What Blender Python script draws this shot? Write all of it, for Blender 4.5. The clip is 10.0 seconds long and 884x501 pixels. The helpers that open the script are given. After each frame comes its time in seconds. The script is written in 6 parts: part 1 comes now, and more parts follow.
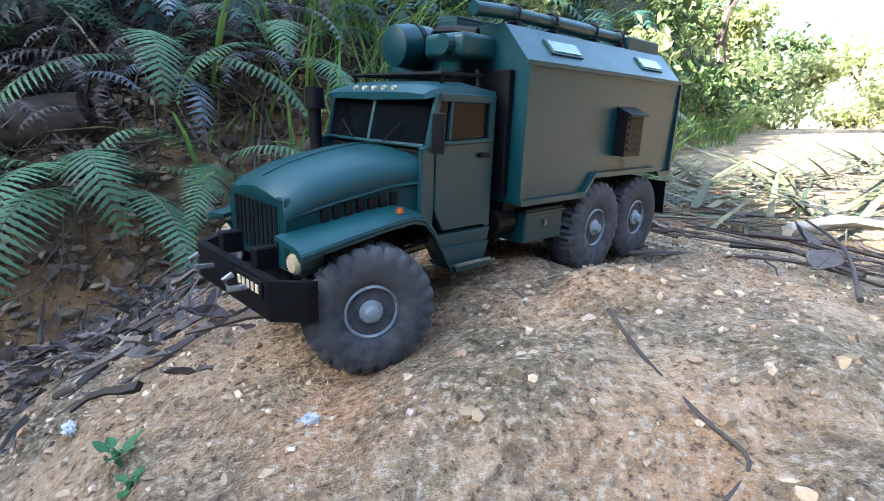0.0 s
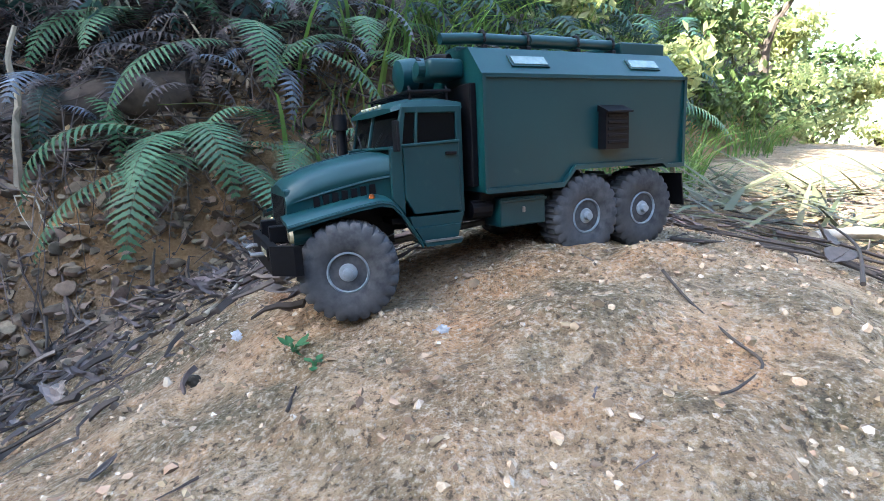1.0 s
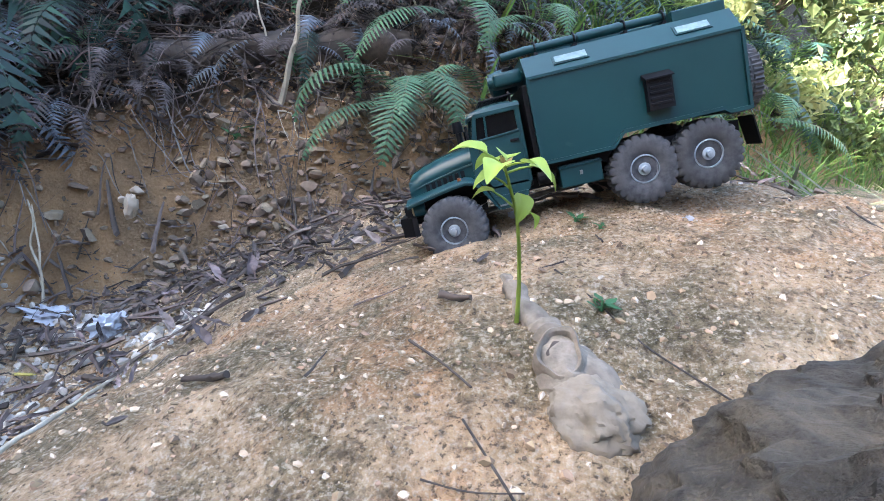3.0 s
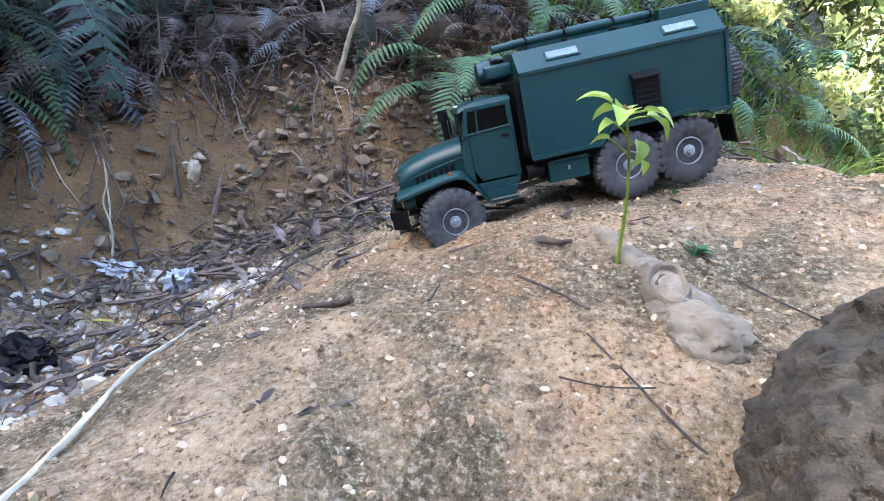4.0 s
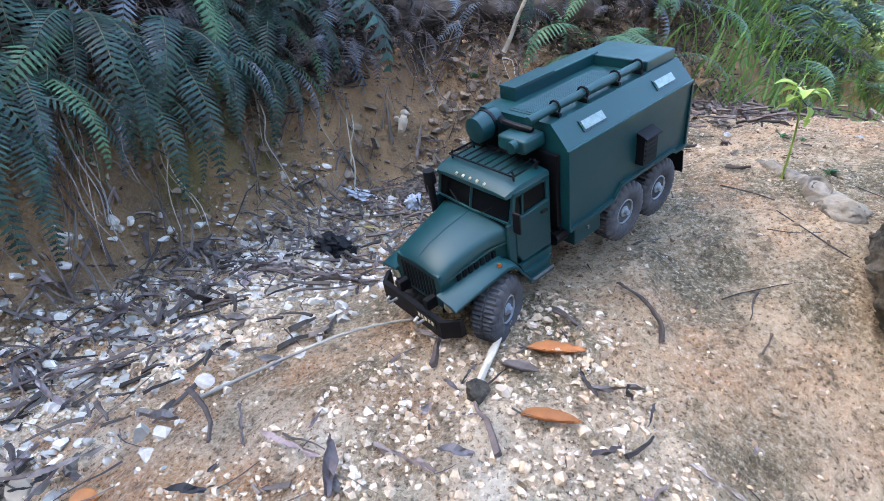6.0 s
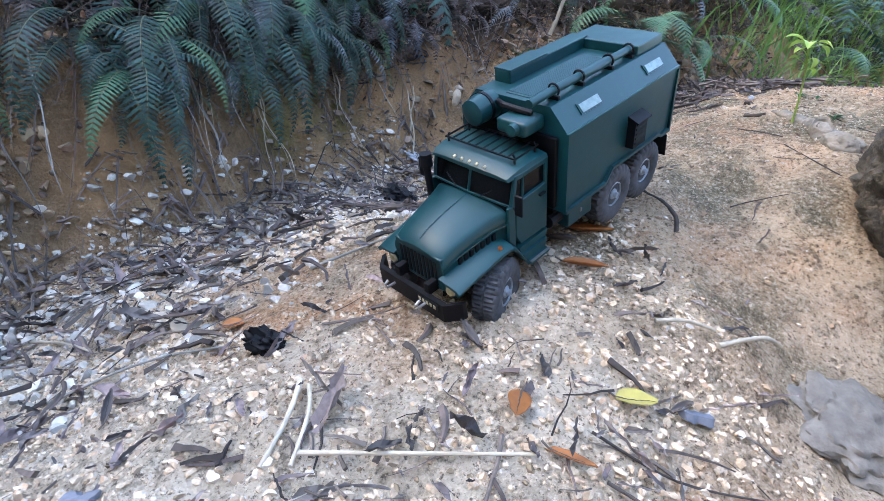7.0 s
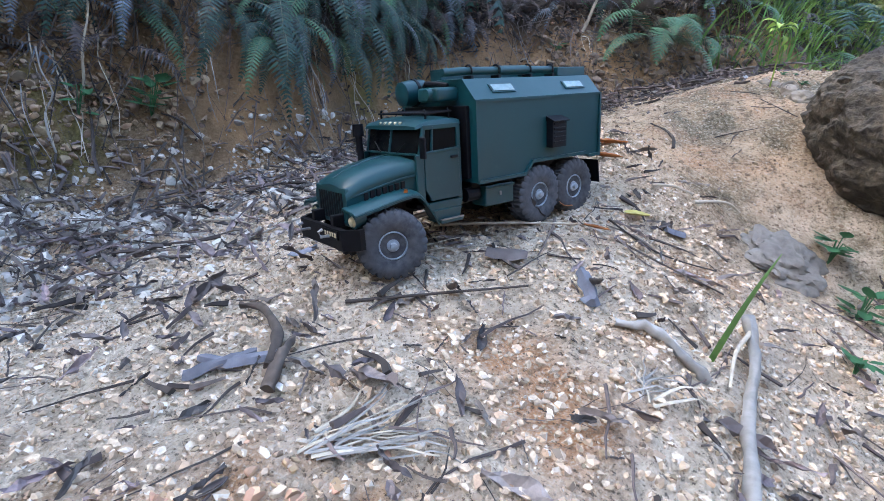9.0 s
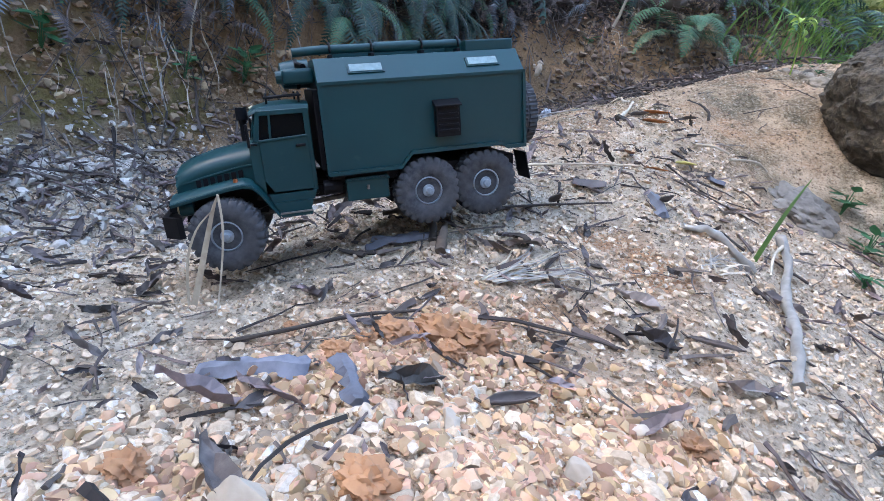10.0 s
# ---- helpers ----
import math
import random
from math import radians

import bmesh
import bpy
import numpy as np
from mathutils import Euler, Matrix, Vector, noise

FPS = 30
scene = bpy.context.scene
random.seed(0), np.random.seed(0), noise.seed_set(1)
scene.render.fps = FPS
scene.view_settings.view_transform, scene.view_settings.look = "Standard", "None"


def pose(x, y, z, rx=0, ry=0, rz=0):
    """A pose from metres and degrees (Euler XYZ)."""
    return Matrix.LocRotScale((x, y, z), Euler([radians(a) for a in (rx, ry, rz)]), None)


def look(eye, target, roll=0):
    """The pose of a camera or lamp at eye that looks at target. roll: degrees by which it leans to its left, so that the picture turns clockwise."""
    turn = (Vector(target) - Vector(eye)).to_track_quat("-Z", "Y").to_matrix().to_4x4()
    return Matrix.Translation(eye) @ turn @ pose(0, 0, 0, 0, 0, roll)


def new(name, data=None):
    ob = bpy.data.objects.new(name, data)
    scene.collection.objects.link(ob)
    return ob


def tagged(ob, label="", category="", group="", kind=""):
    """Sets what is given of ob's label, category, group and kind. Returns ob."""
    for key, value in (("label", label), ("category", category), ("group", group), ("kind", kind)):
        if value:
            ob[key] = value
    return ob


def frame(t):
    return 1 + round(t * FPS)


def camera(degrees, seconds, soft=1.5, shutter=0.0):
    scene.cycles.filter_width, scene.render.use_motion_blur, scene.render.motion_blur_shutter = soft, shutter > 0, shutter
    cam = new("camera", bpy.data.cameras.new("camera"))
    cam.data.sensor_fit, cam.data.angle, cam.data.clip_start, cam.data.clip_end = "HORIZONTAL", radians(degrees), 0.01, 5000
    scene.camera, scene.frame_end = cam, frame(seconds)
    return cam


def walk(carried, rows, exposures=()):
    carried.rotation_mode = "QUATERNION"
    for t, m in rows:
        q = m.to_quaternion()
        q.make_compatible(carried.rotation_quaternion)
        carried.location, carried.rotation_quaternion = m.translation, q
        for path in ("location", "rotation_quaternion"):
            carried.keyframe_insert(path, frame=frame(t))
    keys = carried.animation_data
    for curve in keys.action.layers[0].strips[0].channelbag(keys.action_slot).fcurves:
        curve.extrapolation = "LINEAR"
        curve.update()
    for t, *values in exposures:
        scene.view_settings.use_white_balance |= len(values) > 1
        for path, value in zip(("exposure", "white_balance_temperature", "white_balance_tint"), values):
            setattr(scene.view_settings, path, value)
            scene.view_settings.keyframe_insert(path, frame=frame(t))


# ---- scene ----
cam = camera(80.0, 10.0, soft=0.7)
CAMERA_ROWS = [
    (0.0, 0.000, 0.000, 0.350, 77.00, -0.00, 0.00),
    (0.5, -0.022, -0.047, 0.354, 76.78, -0.33, 0.95),
    (1.0, -0.059, -0.110, 0.350, 76.04, -3.46, 3.15),
    (1.5, -0.127, -0.209, 0.348, 74.95, -4.42, 4.90),
    (2.0, -0.188, -0.309, 0.347, 73.74, -6.64, 7.50),
    (2.2, -0.202, -0.334, 0.339, 73.47, -7.19, 8.52),
    (3.3, -0.257, -0.371, 0.251, 74.38, -11.96, 11.73),
    (3.5, -0.271, -0.386, 0.244, 73.74, -12.01, 11.70),
    (4.0, -0.314, -0.436, 0.214, 73.86, -13.36, 12.29),
    (4.5, -0.349, -0.455, 0.183, 73.80, -13.98, 12.61),
    (5.0, -0.438, -0.594, 0.147, 73.39, -14.90, 11.89),
    (5.5, -0.526, -0.751, 0.174, 70.35, -14.10, 13.37),
    (5.7, -0.558, -0.803, 0.189, 69.11, -13.76, 14.13),
    (6.8, -0.488, -1.047, 0.110, 68.02, -13.22, 20.27),
    (7.0, -0.498, -1.081, 0.097, 68.38, -13.48, 20.22),
    (7.5, -0.494, -1.165, 0.082, 68.46, -13.85, 20.93),
    (8.0, -0.475, -1.292, 0.060, 68.83, -14.19, 21.67),
    (8.5, -0.442, -1.384, 0.017, 69.21, -14.46, 22.52),
    (9.0, -0.421, -1.445, -0.015, 69.52, -14.89, 23.16),
    (9.5, -0.432, -1.536, -0.049, 69.64, -15.46, 23.52),
    (10.0, -0.462, -1.677, -0.104, 69.54, -16.63, 23.69),
]
walk(cam, [(t, pose(*p)) for t, *p in CAMERA_ROWS],
     exposures=[(0.0, 3.50, 6250, 6), (2.2, 3.55, 6850, 9), (3.3, 3.85, 6900, 12), (6.0, 3.86, 6750, 11), (10.0, 3.56, 6600, 11)])

# ---- light: open shade under a wooded bank, sun on the clearing beyond ----
SUN_ELEV, SUN_AZ = radians(28), radians(-112)      # azimuth from +y towards +x
world = bpy.data.worlds.new("sky")
scene.world = world
world.use_nodes = True
wn = world.node_tree
sky = wn.nodes.new("ShaderNodeTexSky")
sky.sky_type, sky.sun_disc = "NISHITA", False
sky.sun_elevation, sky.sun_rotation = SUN_ELEV, SUN_AZ
sky.dust_density, sky.ozone_density = 1.6, 1.0
bg = wn.nodes["Background"]
bg.inputs["Strength"].default_value = 0.15
wn.links.new(sky.outputs["Color"], bg.inputs["Color"])
sun = new("sun", bpy.data.lights.new("sun", "SUN"))
sun.data.energy, sun.data.angle, sun.data.color = 5.0, radians(0.5), (1.0, 0.95, 0.86)
sun_dir = Vector((math.sin(SUN_AZ) * math.cos(SUN_ELEV), math.cos(SUN_AZ) * math.cos(SUN_ELEV), math.sin(SUN_ELEV)))
sun.matrix_world = look(sun_dir * 20, (0, 0, 0))


# ---- materials ----
def material(name, rough=0.6, metal=0.0, spec=0.5):
    m = bpy.data.materials.new(name)
    m.use_nodes = True
    b = m.node_tree.nodes["Principled BSDF"]
    b.inputs["Roughness"].default_value, b.inputs["Metallic"].default_value = rough, metal
    b.inputs["Specular IOR Level"].default_value = spec
    return m, m.node_tree, b


def noise_node(nt, scale, detail=5, rough=0.6, coord="Object", stretch=None, w=0.0):
    tc = nt.nodes.new("ShaderNodeTexCoord")
    out = tc.outputs[coord]
    if stretch or w:
        mp = nt.nodes.new("ShaderNodeMapping")
        mp.inputs["Scale"].default_value = stretch or (1, 1, 1)
        mp.inputs["Location"].default_value = (w, w * 1.7, w * 0.6)
        nt.links.new(out, mp.inputs["Vector"])
        out = mp.outputs["Vector"]
    n = nt.nodes.new("ShaderNodeTexNoise")
    n.inputs["Scale"].default_value, n.inputs["Detail"].default_value, n.inputs["Roughness"].default_value = scale, detail, rough
    nt.links.new(out, n.inputs["Vector"])
    return n.outputs["Fac"]


def ramp(nt, fac, stops):
    r = nt.nodes.new("ShaderNodeValToRGB")
    while len(r.color_ramp.elements) < len(stops):
        r.color_ramp.elements.new(0.5)
    for e, (p, c) in zip(r.color_ramp.elements, stops):
        e.position, e.color = p, (*c, 1) if len(c) == 3 else c
    nt.links.new(fac, r.inputs["Fac"])
    return r.outputs["Color"]


def mix(nt, fac, a, b, blend="MIX"):
    m = nt.nodes.new("ShaderNodeMix")
    m.data_type, m.blend_type = "RGBA", blend
    for sock, v in ((m.inputs[0], fac), (m.inputs[6], a), (m.inputs[7], b)):
        if isinstance(v, bpy.types.NodeSocket):
            nt.links.new(v, sock)
        elif isinstance(v, (int, float)):
            sock.default_value = v
        else:
            sock.default_value = (*v, 1)
    return m.outputs[2]


def mask(nt, fac, lo, hi):
    m = nt.nodes.new("ShaderNodeMapRange")
    m.inputs["From Min"].default_value, m.inputs["From Max"].default_value = lo, hi
    nt.links.new(fac, m.inputs["Value"])
    return m.outputs["Result"]


def bump(nt, b, height, strength=0.3, dist=0.002):
    n = nt.nodes.new("ShaderNodeBump")
    n.inputs["Strength"].default_value, n.inputs["Distance"].default_value = strength, dist
    nt.links.new(height, n.inputs["Height"])
    nt.links.new(n.outputs["Normal"], b.inputs["Normal"])


def plain(name, colour, dark=None, scale=60, rough=0.6, metal=0.0, spec=0.5, bumpy=0.15, vary=True, dist=0.001):
    """A material with fine grain and broader mottling between two near colours; each thing differs a little."""
    m, nt, b = material(name, rough, metal, spec)
    dark = dark or tuple(c * 0.6 for c in colour)
    fine, broad = noise_node(nt, scale), noise_node(nt, scale * 0.13, 3, w=3.1)
    col = mix(nt, mask(nt, fine, 0.35, 0.7), colour, dark)
    col = mix(nt, mask(nt, broad, 0.4, 0.75), col, tuple(c * 0.75 for c in dark))
    if vary:
        oi = nt.nodes.new("ShaderNodeObjectInfo")
        hsv = nt.nodes.new("ShaderNodeHueSaturation")
        mm = nt.nodes.new("ShaderNodeMapRange")
        mm.inputs["To Min"].default_value, mm.inputs["To Max"].default_value = 0.8, 1.2
        nt.links.new(oi.outputs["Random"], mm.inputs["Value"])
        nt.links.new(mm.outputs["Result"], hsv.inputs["Value"])
        nt.links.new(col, hsv.inputs["Color"])
        col = hsv.outputs["Color"]
    nt.links.new(col, b.inputs["Base Color"])
    if bumpy:
        bump(nt, b, fine, bumpy, dist)
    return m


def island_vary(m, lo=0.6, hi=1.3, hue=0.03):
    """Lets the separate pieces of one joined mesh differ in brightness and hue."""
    nt = m.node_tree
    b = nt.nodes["Principled BSDF"]
    src = b.inputs["Base Color"].links[0].from_socket
    g = nt.nodes.new("ShaderNodeNewGeometry")
    hsv = nt.nodes.new("ShaderNodeHueSaturation")
    mm = nt.nodes.new("ShaderNodeMapRange")
    mm.inputs["To Min"].default_value, mm.inputs["To Max"].default_value = lo, hi
    nt.links.new(g.outputs["Random Per Island"], mm.inputs["Value"])
    nt.links.new(mm.outputs["Result"], hsv.inputs["Value"])
    mul = nt.nodes.new("ShaderNodeMath")
    mul.operation = "MULTIPLY"
    mul.inputs[1].default_value = 7.31
    fr = nt.nodes.new("ShaderNodeMath")
    fr.operation = "FRACT"
    nt.links.new(g.outputs["Random Per Island"], mul.inputs[0])
    nt.links.new(mul.outputs[0], fr.inputs[0])
    m2 = nt.nodes.new("ShaderNodeMapRange")
    m2.inputs["To Min"].default_value, m2.inputs["To Max"].default_value = 0.5 - hue, 0.5 + hue
    nt.links.new(fr.outputs[0], m2.inputs["Value"])
    nt.links.new(m2.outputs["Result"], hsv.inputs["Hue"])
    nt.links.new(src, hsv.inputs["Color"])
    nt.links.new(hsv.outputs["Color"], b.inputs["Base Color"])
    return m


def soil_material():
    m, nt, b = material("soil", 0.95, 0, 0.2)
    at = nt.nodes.new("ShaderNodeAttribute")
    at.attribute_name = "bank"
    at2 = nt.nodes.new("ShaderNodeAttribute")
    at2.attribute_name = "pale"
    broad, mid, fine, grit = noise_node(nt, 3.2, 4), noise_node(nt, 14, 6, 0.65, w=2.0), noise_node(nt, 70, 6, 0.7, w=5.0), noise_node(nt, 420, 3, 0.6)
    sand = mix(nt, mask(nt, mid, 0.38, 0.62), (0.595, 0.435, 0.282), (0.36, 0.25, 0.155))
    sand = mix(nt, mask(nt, broad, 0.54, 0.70), sand, (0.50, 0.28, 0.145))
    pale = mix(nt, mask(nt, mid, 0.40, 0.60), (0.70, 0.59, 0.46), (0.50, 0.395, 0.285))
    pale = mix(nt, mask(nt, broad, 0.60, 0.70), pale, (0.47, 0.26, 0.14))
    col = mix(nt, at2.outputs["Fac"], sand, pale)
    at4 = nt.nodes.new("ShaderNodeAttribute")
    at4.attribute_name = "orange"
    col = mix(nt, at4.outputs["Fac"], col, mix(nt, mask(nt, mid, 0.38, 0.62), (0.52, 0.29, 0.15), (0.44, 0.215, 0.10)))
    moss = noise_node(nt, 6.5, 7, 0.72, w=9.0)
    mossy = nt.nodes.new("ShaderNodeMath")
    mossy.operation = "MULTIPLY"
    at3 = nt.nodes.new("ShaderNodeAttribute")
    at3.attribute_name = "moss"
    nt.links.new(mask(nt, moss, 0.445, 0.60), mossy.inputs[0])
    nt.links.new(at3.outputs["Fac"], mossy.inputs[1])
    col = mix(nt, mossy.outputs[0], col, mix(nt, mask(nt, fine, 0.38, 0.62), (0.105, 0.085, 0.045), (0.24, 0.19, 0.12)))
    clay = mix(nt, mask(nt, mid, 0.35, 0.65), (0.43, 0.255, 0.125), (0.25, 0.155, 0.083))
    clay = mix(nt, mask(nt, broad, 0.42, 0.62), clay, (0.150, 0.105, 0.064))
    dots = noise_node(nt, 190, 4, 0.7, w=1.3)
    col = mix(nt, mask(nt, dots, 0.53, 0.62), col, mix(nt, 0.5, col, (0.70, 0.60, 0.48)))
    col = mix(nt, mask(nt, dots, 0.45, 0.36), col, mix(nt, 0.8, col, (0.06, 0.045, 0.033)))
    col = mix(nt, mask(nt, grit, 0.55, 0.72), col, mix(nt, 0.45, col, (0.62, 0.56, 0.48)))
    col = mix(nt, mask(nt, fine, 0.56, 0.72), col, mix(nt, 0.65, col, (0.10, 0.075, 0.05)))
    pits = noise_node(nt, 34, 7, 0.75, w=7.7)
    col = mix(nt, mask(nt, pits, 0.54, 0.66), col, mix(nt, 0.70, col, (0.08, 0.06, 0.04)))
    col = mix(nt, mask(nt, at.outputs["Fac"], 0.15, 0.6), col, mix(nt, mask(nt, dots, 0.42, 0.60), clay, mix(nt, 0.35, clay, (0.42, 0.28, 0.17))))
    at5 = nt.nodes.new("ShaderNodeAttribute")
    at5.attribute_name = "green"
    col = mix(nt, at5.outputs["Fac"], col, mix(nt, mask(nt, fine, 0.4, 0.6), (0.16, 0.15, 0.035), (0.085, 0.085, 0.025)))
    # dark humus, blackened further to hold the shade under the ferns
    shaded_humus = mix(nt, mask(nt, fine, 0.3, 0.7), (0.016, 0.013, 0.010), (0.045, 0.034, 0.026))
    col = mix(nt, mask(nt, at.outputs["Fac"], 0.95, 1.45), col, shaded_humus)
    nt.links.new(col, b.inputs["Base Color"])
    add = nt.nodes.new("ShaderNodeMath")
    add.operation = "MULTIPLY_ADD"
    add.inputs[1].default_value = 0.35
    nt.links.new(grit, add.inputs[0])
    nt.links.new(fine, add.inputs[2])
    add2 = nt.nodes.new("ShaderNodeMath")
    add2.operation = "MULTIPLY_ADD"
    add2.inputs[1].default_value = 0.5
    nt.links.new(dots, add2.inputs[0])
    nt.links.new(add.outputs[0], add2.inputs[2])
    bump(nt, b, add2.outputs[0], 1.0, 0.018)
    return m


def paint_material():
    m, nt, b = material("army_green_plastic", 0.38, 0, 0.36)
    fine, broad, dust = noise_node(nt, 900, 2), noise_node(nt, 9, 4), noise_node(nt, 40, 6, 0.7)
    col = mix(nt, mask(nt, broad, 0.3, 0.7), (0.003, 0.041, 0.048), (0.002, 0.032, 0.039))
    col = mix(nt, mask(nt, dust, 0.62, 0.85), col, (0.022, 0.062, 0.060))
    nt.links.new(col, b.inputs["Base Color"])
    r = nt.nodes.new("ShaderNodeMapRange")
    r.inputs["To Min"].default_value, r.inputs["To Max"].default_value = 0.31, 0.52
    nt.links.new(dust, r.inputs["Value"])
    nt.links.new(r.outputs["Result"], b.inputs["Roughness"])
    bump(nt, b, fine, 0.08, 0.0004)
    return m


SOIL = soil_material()
GREEN = paint_material()
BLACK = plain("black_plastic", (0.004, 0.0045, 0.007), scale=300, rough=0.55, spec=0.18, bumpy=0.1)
RUBBER = plain("dusty_rubber", (0.018, 0.022, 0.029), (0.068, 0.070, 0.076), scale=130, rough=0.9, bumpy=0.3)
RIM = plain("grey_rim_plastic", (0.28, 0.34, 0.39), (0.17, 0.20, 0.23), scale=200, rough=0.5)
STEEL = plain("dull_steel", (0.25, 0.25, 0.25), scale=200, rough=0.45, metal=0.6)
LAMP = plain("headlight_lens", (0.50, 0.44, 0.31), (0.35, 0.29, 0.18), scale=200, rough=0.15, bumpy=0)
AMBER = plain("amber_plastic", (0.5, 0.12, 0.02), scale=200, rough=0.3, bumpy=0)
PALE_LENS = plain("pale_window_lens", (0.20, 0.29, 0.30), (0.14, 0.22, 0.23), scale=200, rough=0.2, bumpy=0)
ROCK = plain("mossy_rock", (0.104, 0.085, 0.060), (0.018, 0.015, 0.011), scale=85, rough=0.92, bumpy=1.0, dist=0.012, vary=False)


def glass_material():
    m, nt, b = material("dark_window_glass", 0.10, 0, 0.5)
    b.inputs["Base Color"].default_value = (0.004, 0.005, 0.006, 1)
    b.inputs["Alpha"].default_value = 0.97
    b.inputs["Specular IOR Level"].default_value = 0.08
    return m


GLASS = glass_material()


# ---- mesh helpers ----
def part(name, bm, mat, parent=None, label="", smooth=False):
    """Links a bmesh as one mesh object, under a thing or a part."""
    me = bpy.data.meshes.new(name)
    bmesh.ops.recalc_face_normals(bm, faces=bm.faces)
    bm.to_mesh(me)
    bm.free()
    for mm in (mat if isinstance(mat, (list, tuple)) else [mat]):
        me.materials.append(mm)
    if smooth:
        me.shade_smooth()
        me.set_sharp_from_angle(angle=radians(38))
    ob = new(name, me)
    ob.parent = parent
    if label:
        ob["label"] = label
    return ob


def mesh_of(name, verts, faces, mat, smooth=False, parent=None):
    me = bpy.data.meshes.new(name)
    me.from_pydata(verts if isinstance(verts, list) else verts.tolist(), [], faces if isinstance(faces, list) else faces.tolist())
    me.materials.append(mat)
    if smooth:
        me.shade_smooth()
    me.update()
    ob = new(name, me)
    ob.parent = parent
    return ob


def thing(name, label, category, m=None, group=""):
    e = new(name)
    e.empty_display_size = 0.02
    tagged(e, label, category, group)
    if m is not None:
        e.matrix_basis = m
    return e


def add_box(bm, x0, x1, y0, y1, z0, z1, bevel=0.0, seg=2):
    vs = [bm.verts.new((x, y, z)) for x in (x0, x1) for y in (y0, y1) for z in (z0, z1)]
    fs = [bm.faces.new([vs[i] for i in q]) for q in ((0, 1, 3, 2), (4, 6, 7, 5), (0, 4, 5, 1), (2, 3, 7, 6), (0, 2, 6, 4), (1, 5, 7, 3))]
    if bevel:
        es = list({e for f in fs for e in f.edges})
        bmesh.ops.bevel(bm, geom=es, offset=bevel, segments=seg, affect="EDGES", profile=0.5)
    return bm


def boxm(x0, x1, y0, y1, z0, z1, bevel=0.0015, seg=2):
    return add_box(bmesh.new(), x0, x1, y0, y1, z0, z1, bevel, seg)


def add_loft(bm, rings, cap=True, closed=True):
    """Skins through rings of points (each ring the same count)."""
    vr = [[bm.verts.new(p) for p in r] for r in rings]
    n = len(vr[0])
    for a, b in zip(vr, vr[1:]):
        for i in range(n if closed else n - 1):
            j = (i + 1) % n
            bm.faces.new((a[i], a[j], b[j], b[i]))
    if cap and closed:
        bm.faces.new(vr[0])
        bm.faces.new(vr[-1][::-1])
    return bm


def add_tube(bm, pts, radii, sides=8, cap=True):
    """A tube along points, its radius given at each."""
    pts = [Vector(p) for p in pts]
    if isinstance(radii, (int, float)):
        radii = [radii] * len(pts)
    rings = []
    ref = Vector((0.13, 0.21, 1)).normalized()
    for i, p in enumerate(pts):
        d = (pts[min(i + 1, len(pts) - 1)] - pts[max(i - 1, 0)]).normalized()
        u = d.cross(ref)
        if u.length < 0.15:
            u = d.cross(Vector((1, 0.1, 0)))
        u.normalize()
        v = d.cross(u)
        rings.append([p + (u * math.cos(a) + v * math.sin(a)) * radii[i] for a in (2 * math.pi * k / sides for k in range(sides))])
    return add_loft(bm, rings, cap)


def tube(pts, radii, sides=8):
    return add_tube(bmesh.new(), pts, radii, sides)


def add_prism(bm, profile, y0, y1):
    """Extrudes an (x, z) outline from y0 to y1."""
    return add_loft(bm, [[(x, y0, z) for x, z in profile], [(x, y1, z) for x, z in profile]])


def add_lathe(bm, profile, seg=24, axis="y"):
    """Turns (along, radius) pairs about an axis."""
    rings = []
    for a, r in profile:
        ring = []
        for k in range(seg):
            c, s = math.cos(2 * math.pi * k / seg) * r, math.sin(2 * math.pi * k / seg) * r
            ring.append((c, a, s) if axis == "y" else ((a, c, s) if axis == "x" else (c, s, a)))
        rings.append(ring)
    return add_loft(bm, rings)


# ---- ground ----
def lattice(x, y, seed):
    n = (np.asarray(x, np.int64) * 374761393 + np.asarray(y, np.int64) * 668265263 + seed * 974634541) & 0xFFFFFFFF
    n = ((n ^ (n >> 13)) * 1274126177) & 0xFFFFFFFF
    return ((n ^ (n >> 16)) & 0xFFFF) / 65535.0


def rough(x, y, size, seed=1):
    """Smooth value noise, -1 to 1, with features of that size."""
    x, y = np.asarray(x, float) / size, np.asarray(y, float) / size
    xi, yi = np.floor(x), np.floor(y)
    u, v = x - xi, y - yi
    u, v = u * u * (3 - 2 * u), v * v * (3 - 2 * v)
    a, b = lattice(xi, yi, seed), lattice(xi + 1, yi, seed)
    c, d = lattice(xi, yi + 1, seed), lattice(xi + 1, yi + 1, seed)
    return 2 * (a * (1 - u) * (1 - v) + b * u * (1 - v) + c * (1 - u) * v + d * u * v) - 1


# broad swells of the track: a grid of soft mounds and hollows
SWELL = [-0.07, 0.185, 0.241, -0.102, -0.191, -0.132, -0.034, -0.063, -0.003, 0.0, 0.004, -0.001, 0.046, -0.125, 0.025, 0.022, 0.08, 0.051, 0.051, -0.019, 0.105, -0.065, -0.112, -0.126, 0.13, 0.126, 0.022, -0.047, -0.059, -0.028, 0.12, -0.019, 0.012]
FOOT = [(-1.95, -4.0), (-1.84, -2.0), (-1.71, -1.2), (-1.59, -0.8), (-1.44, -0.55), (-1.31, -0.35), (-1.20, 0.0), (-1.13, 0.28), (-1.0, 0.50), (-0.72, 0.62),
        (-0.42, 0.76), (-0.14, 0.98), (0.2, 1.34), (0.6, 1.9), (1.2, 2.7), (3.0, 5.2), (6.0, 10.0), (9.0, 16.0)]


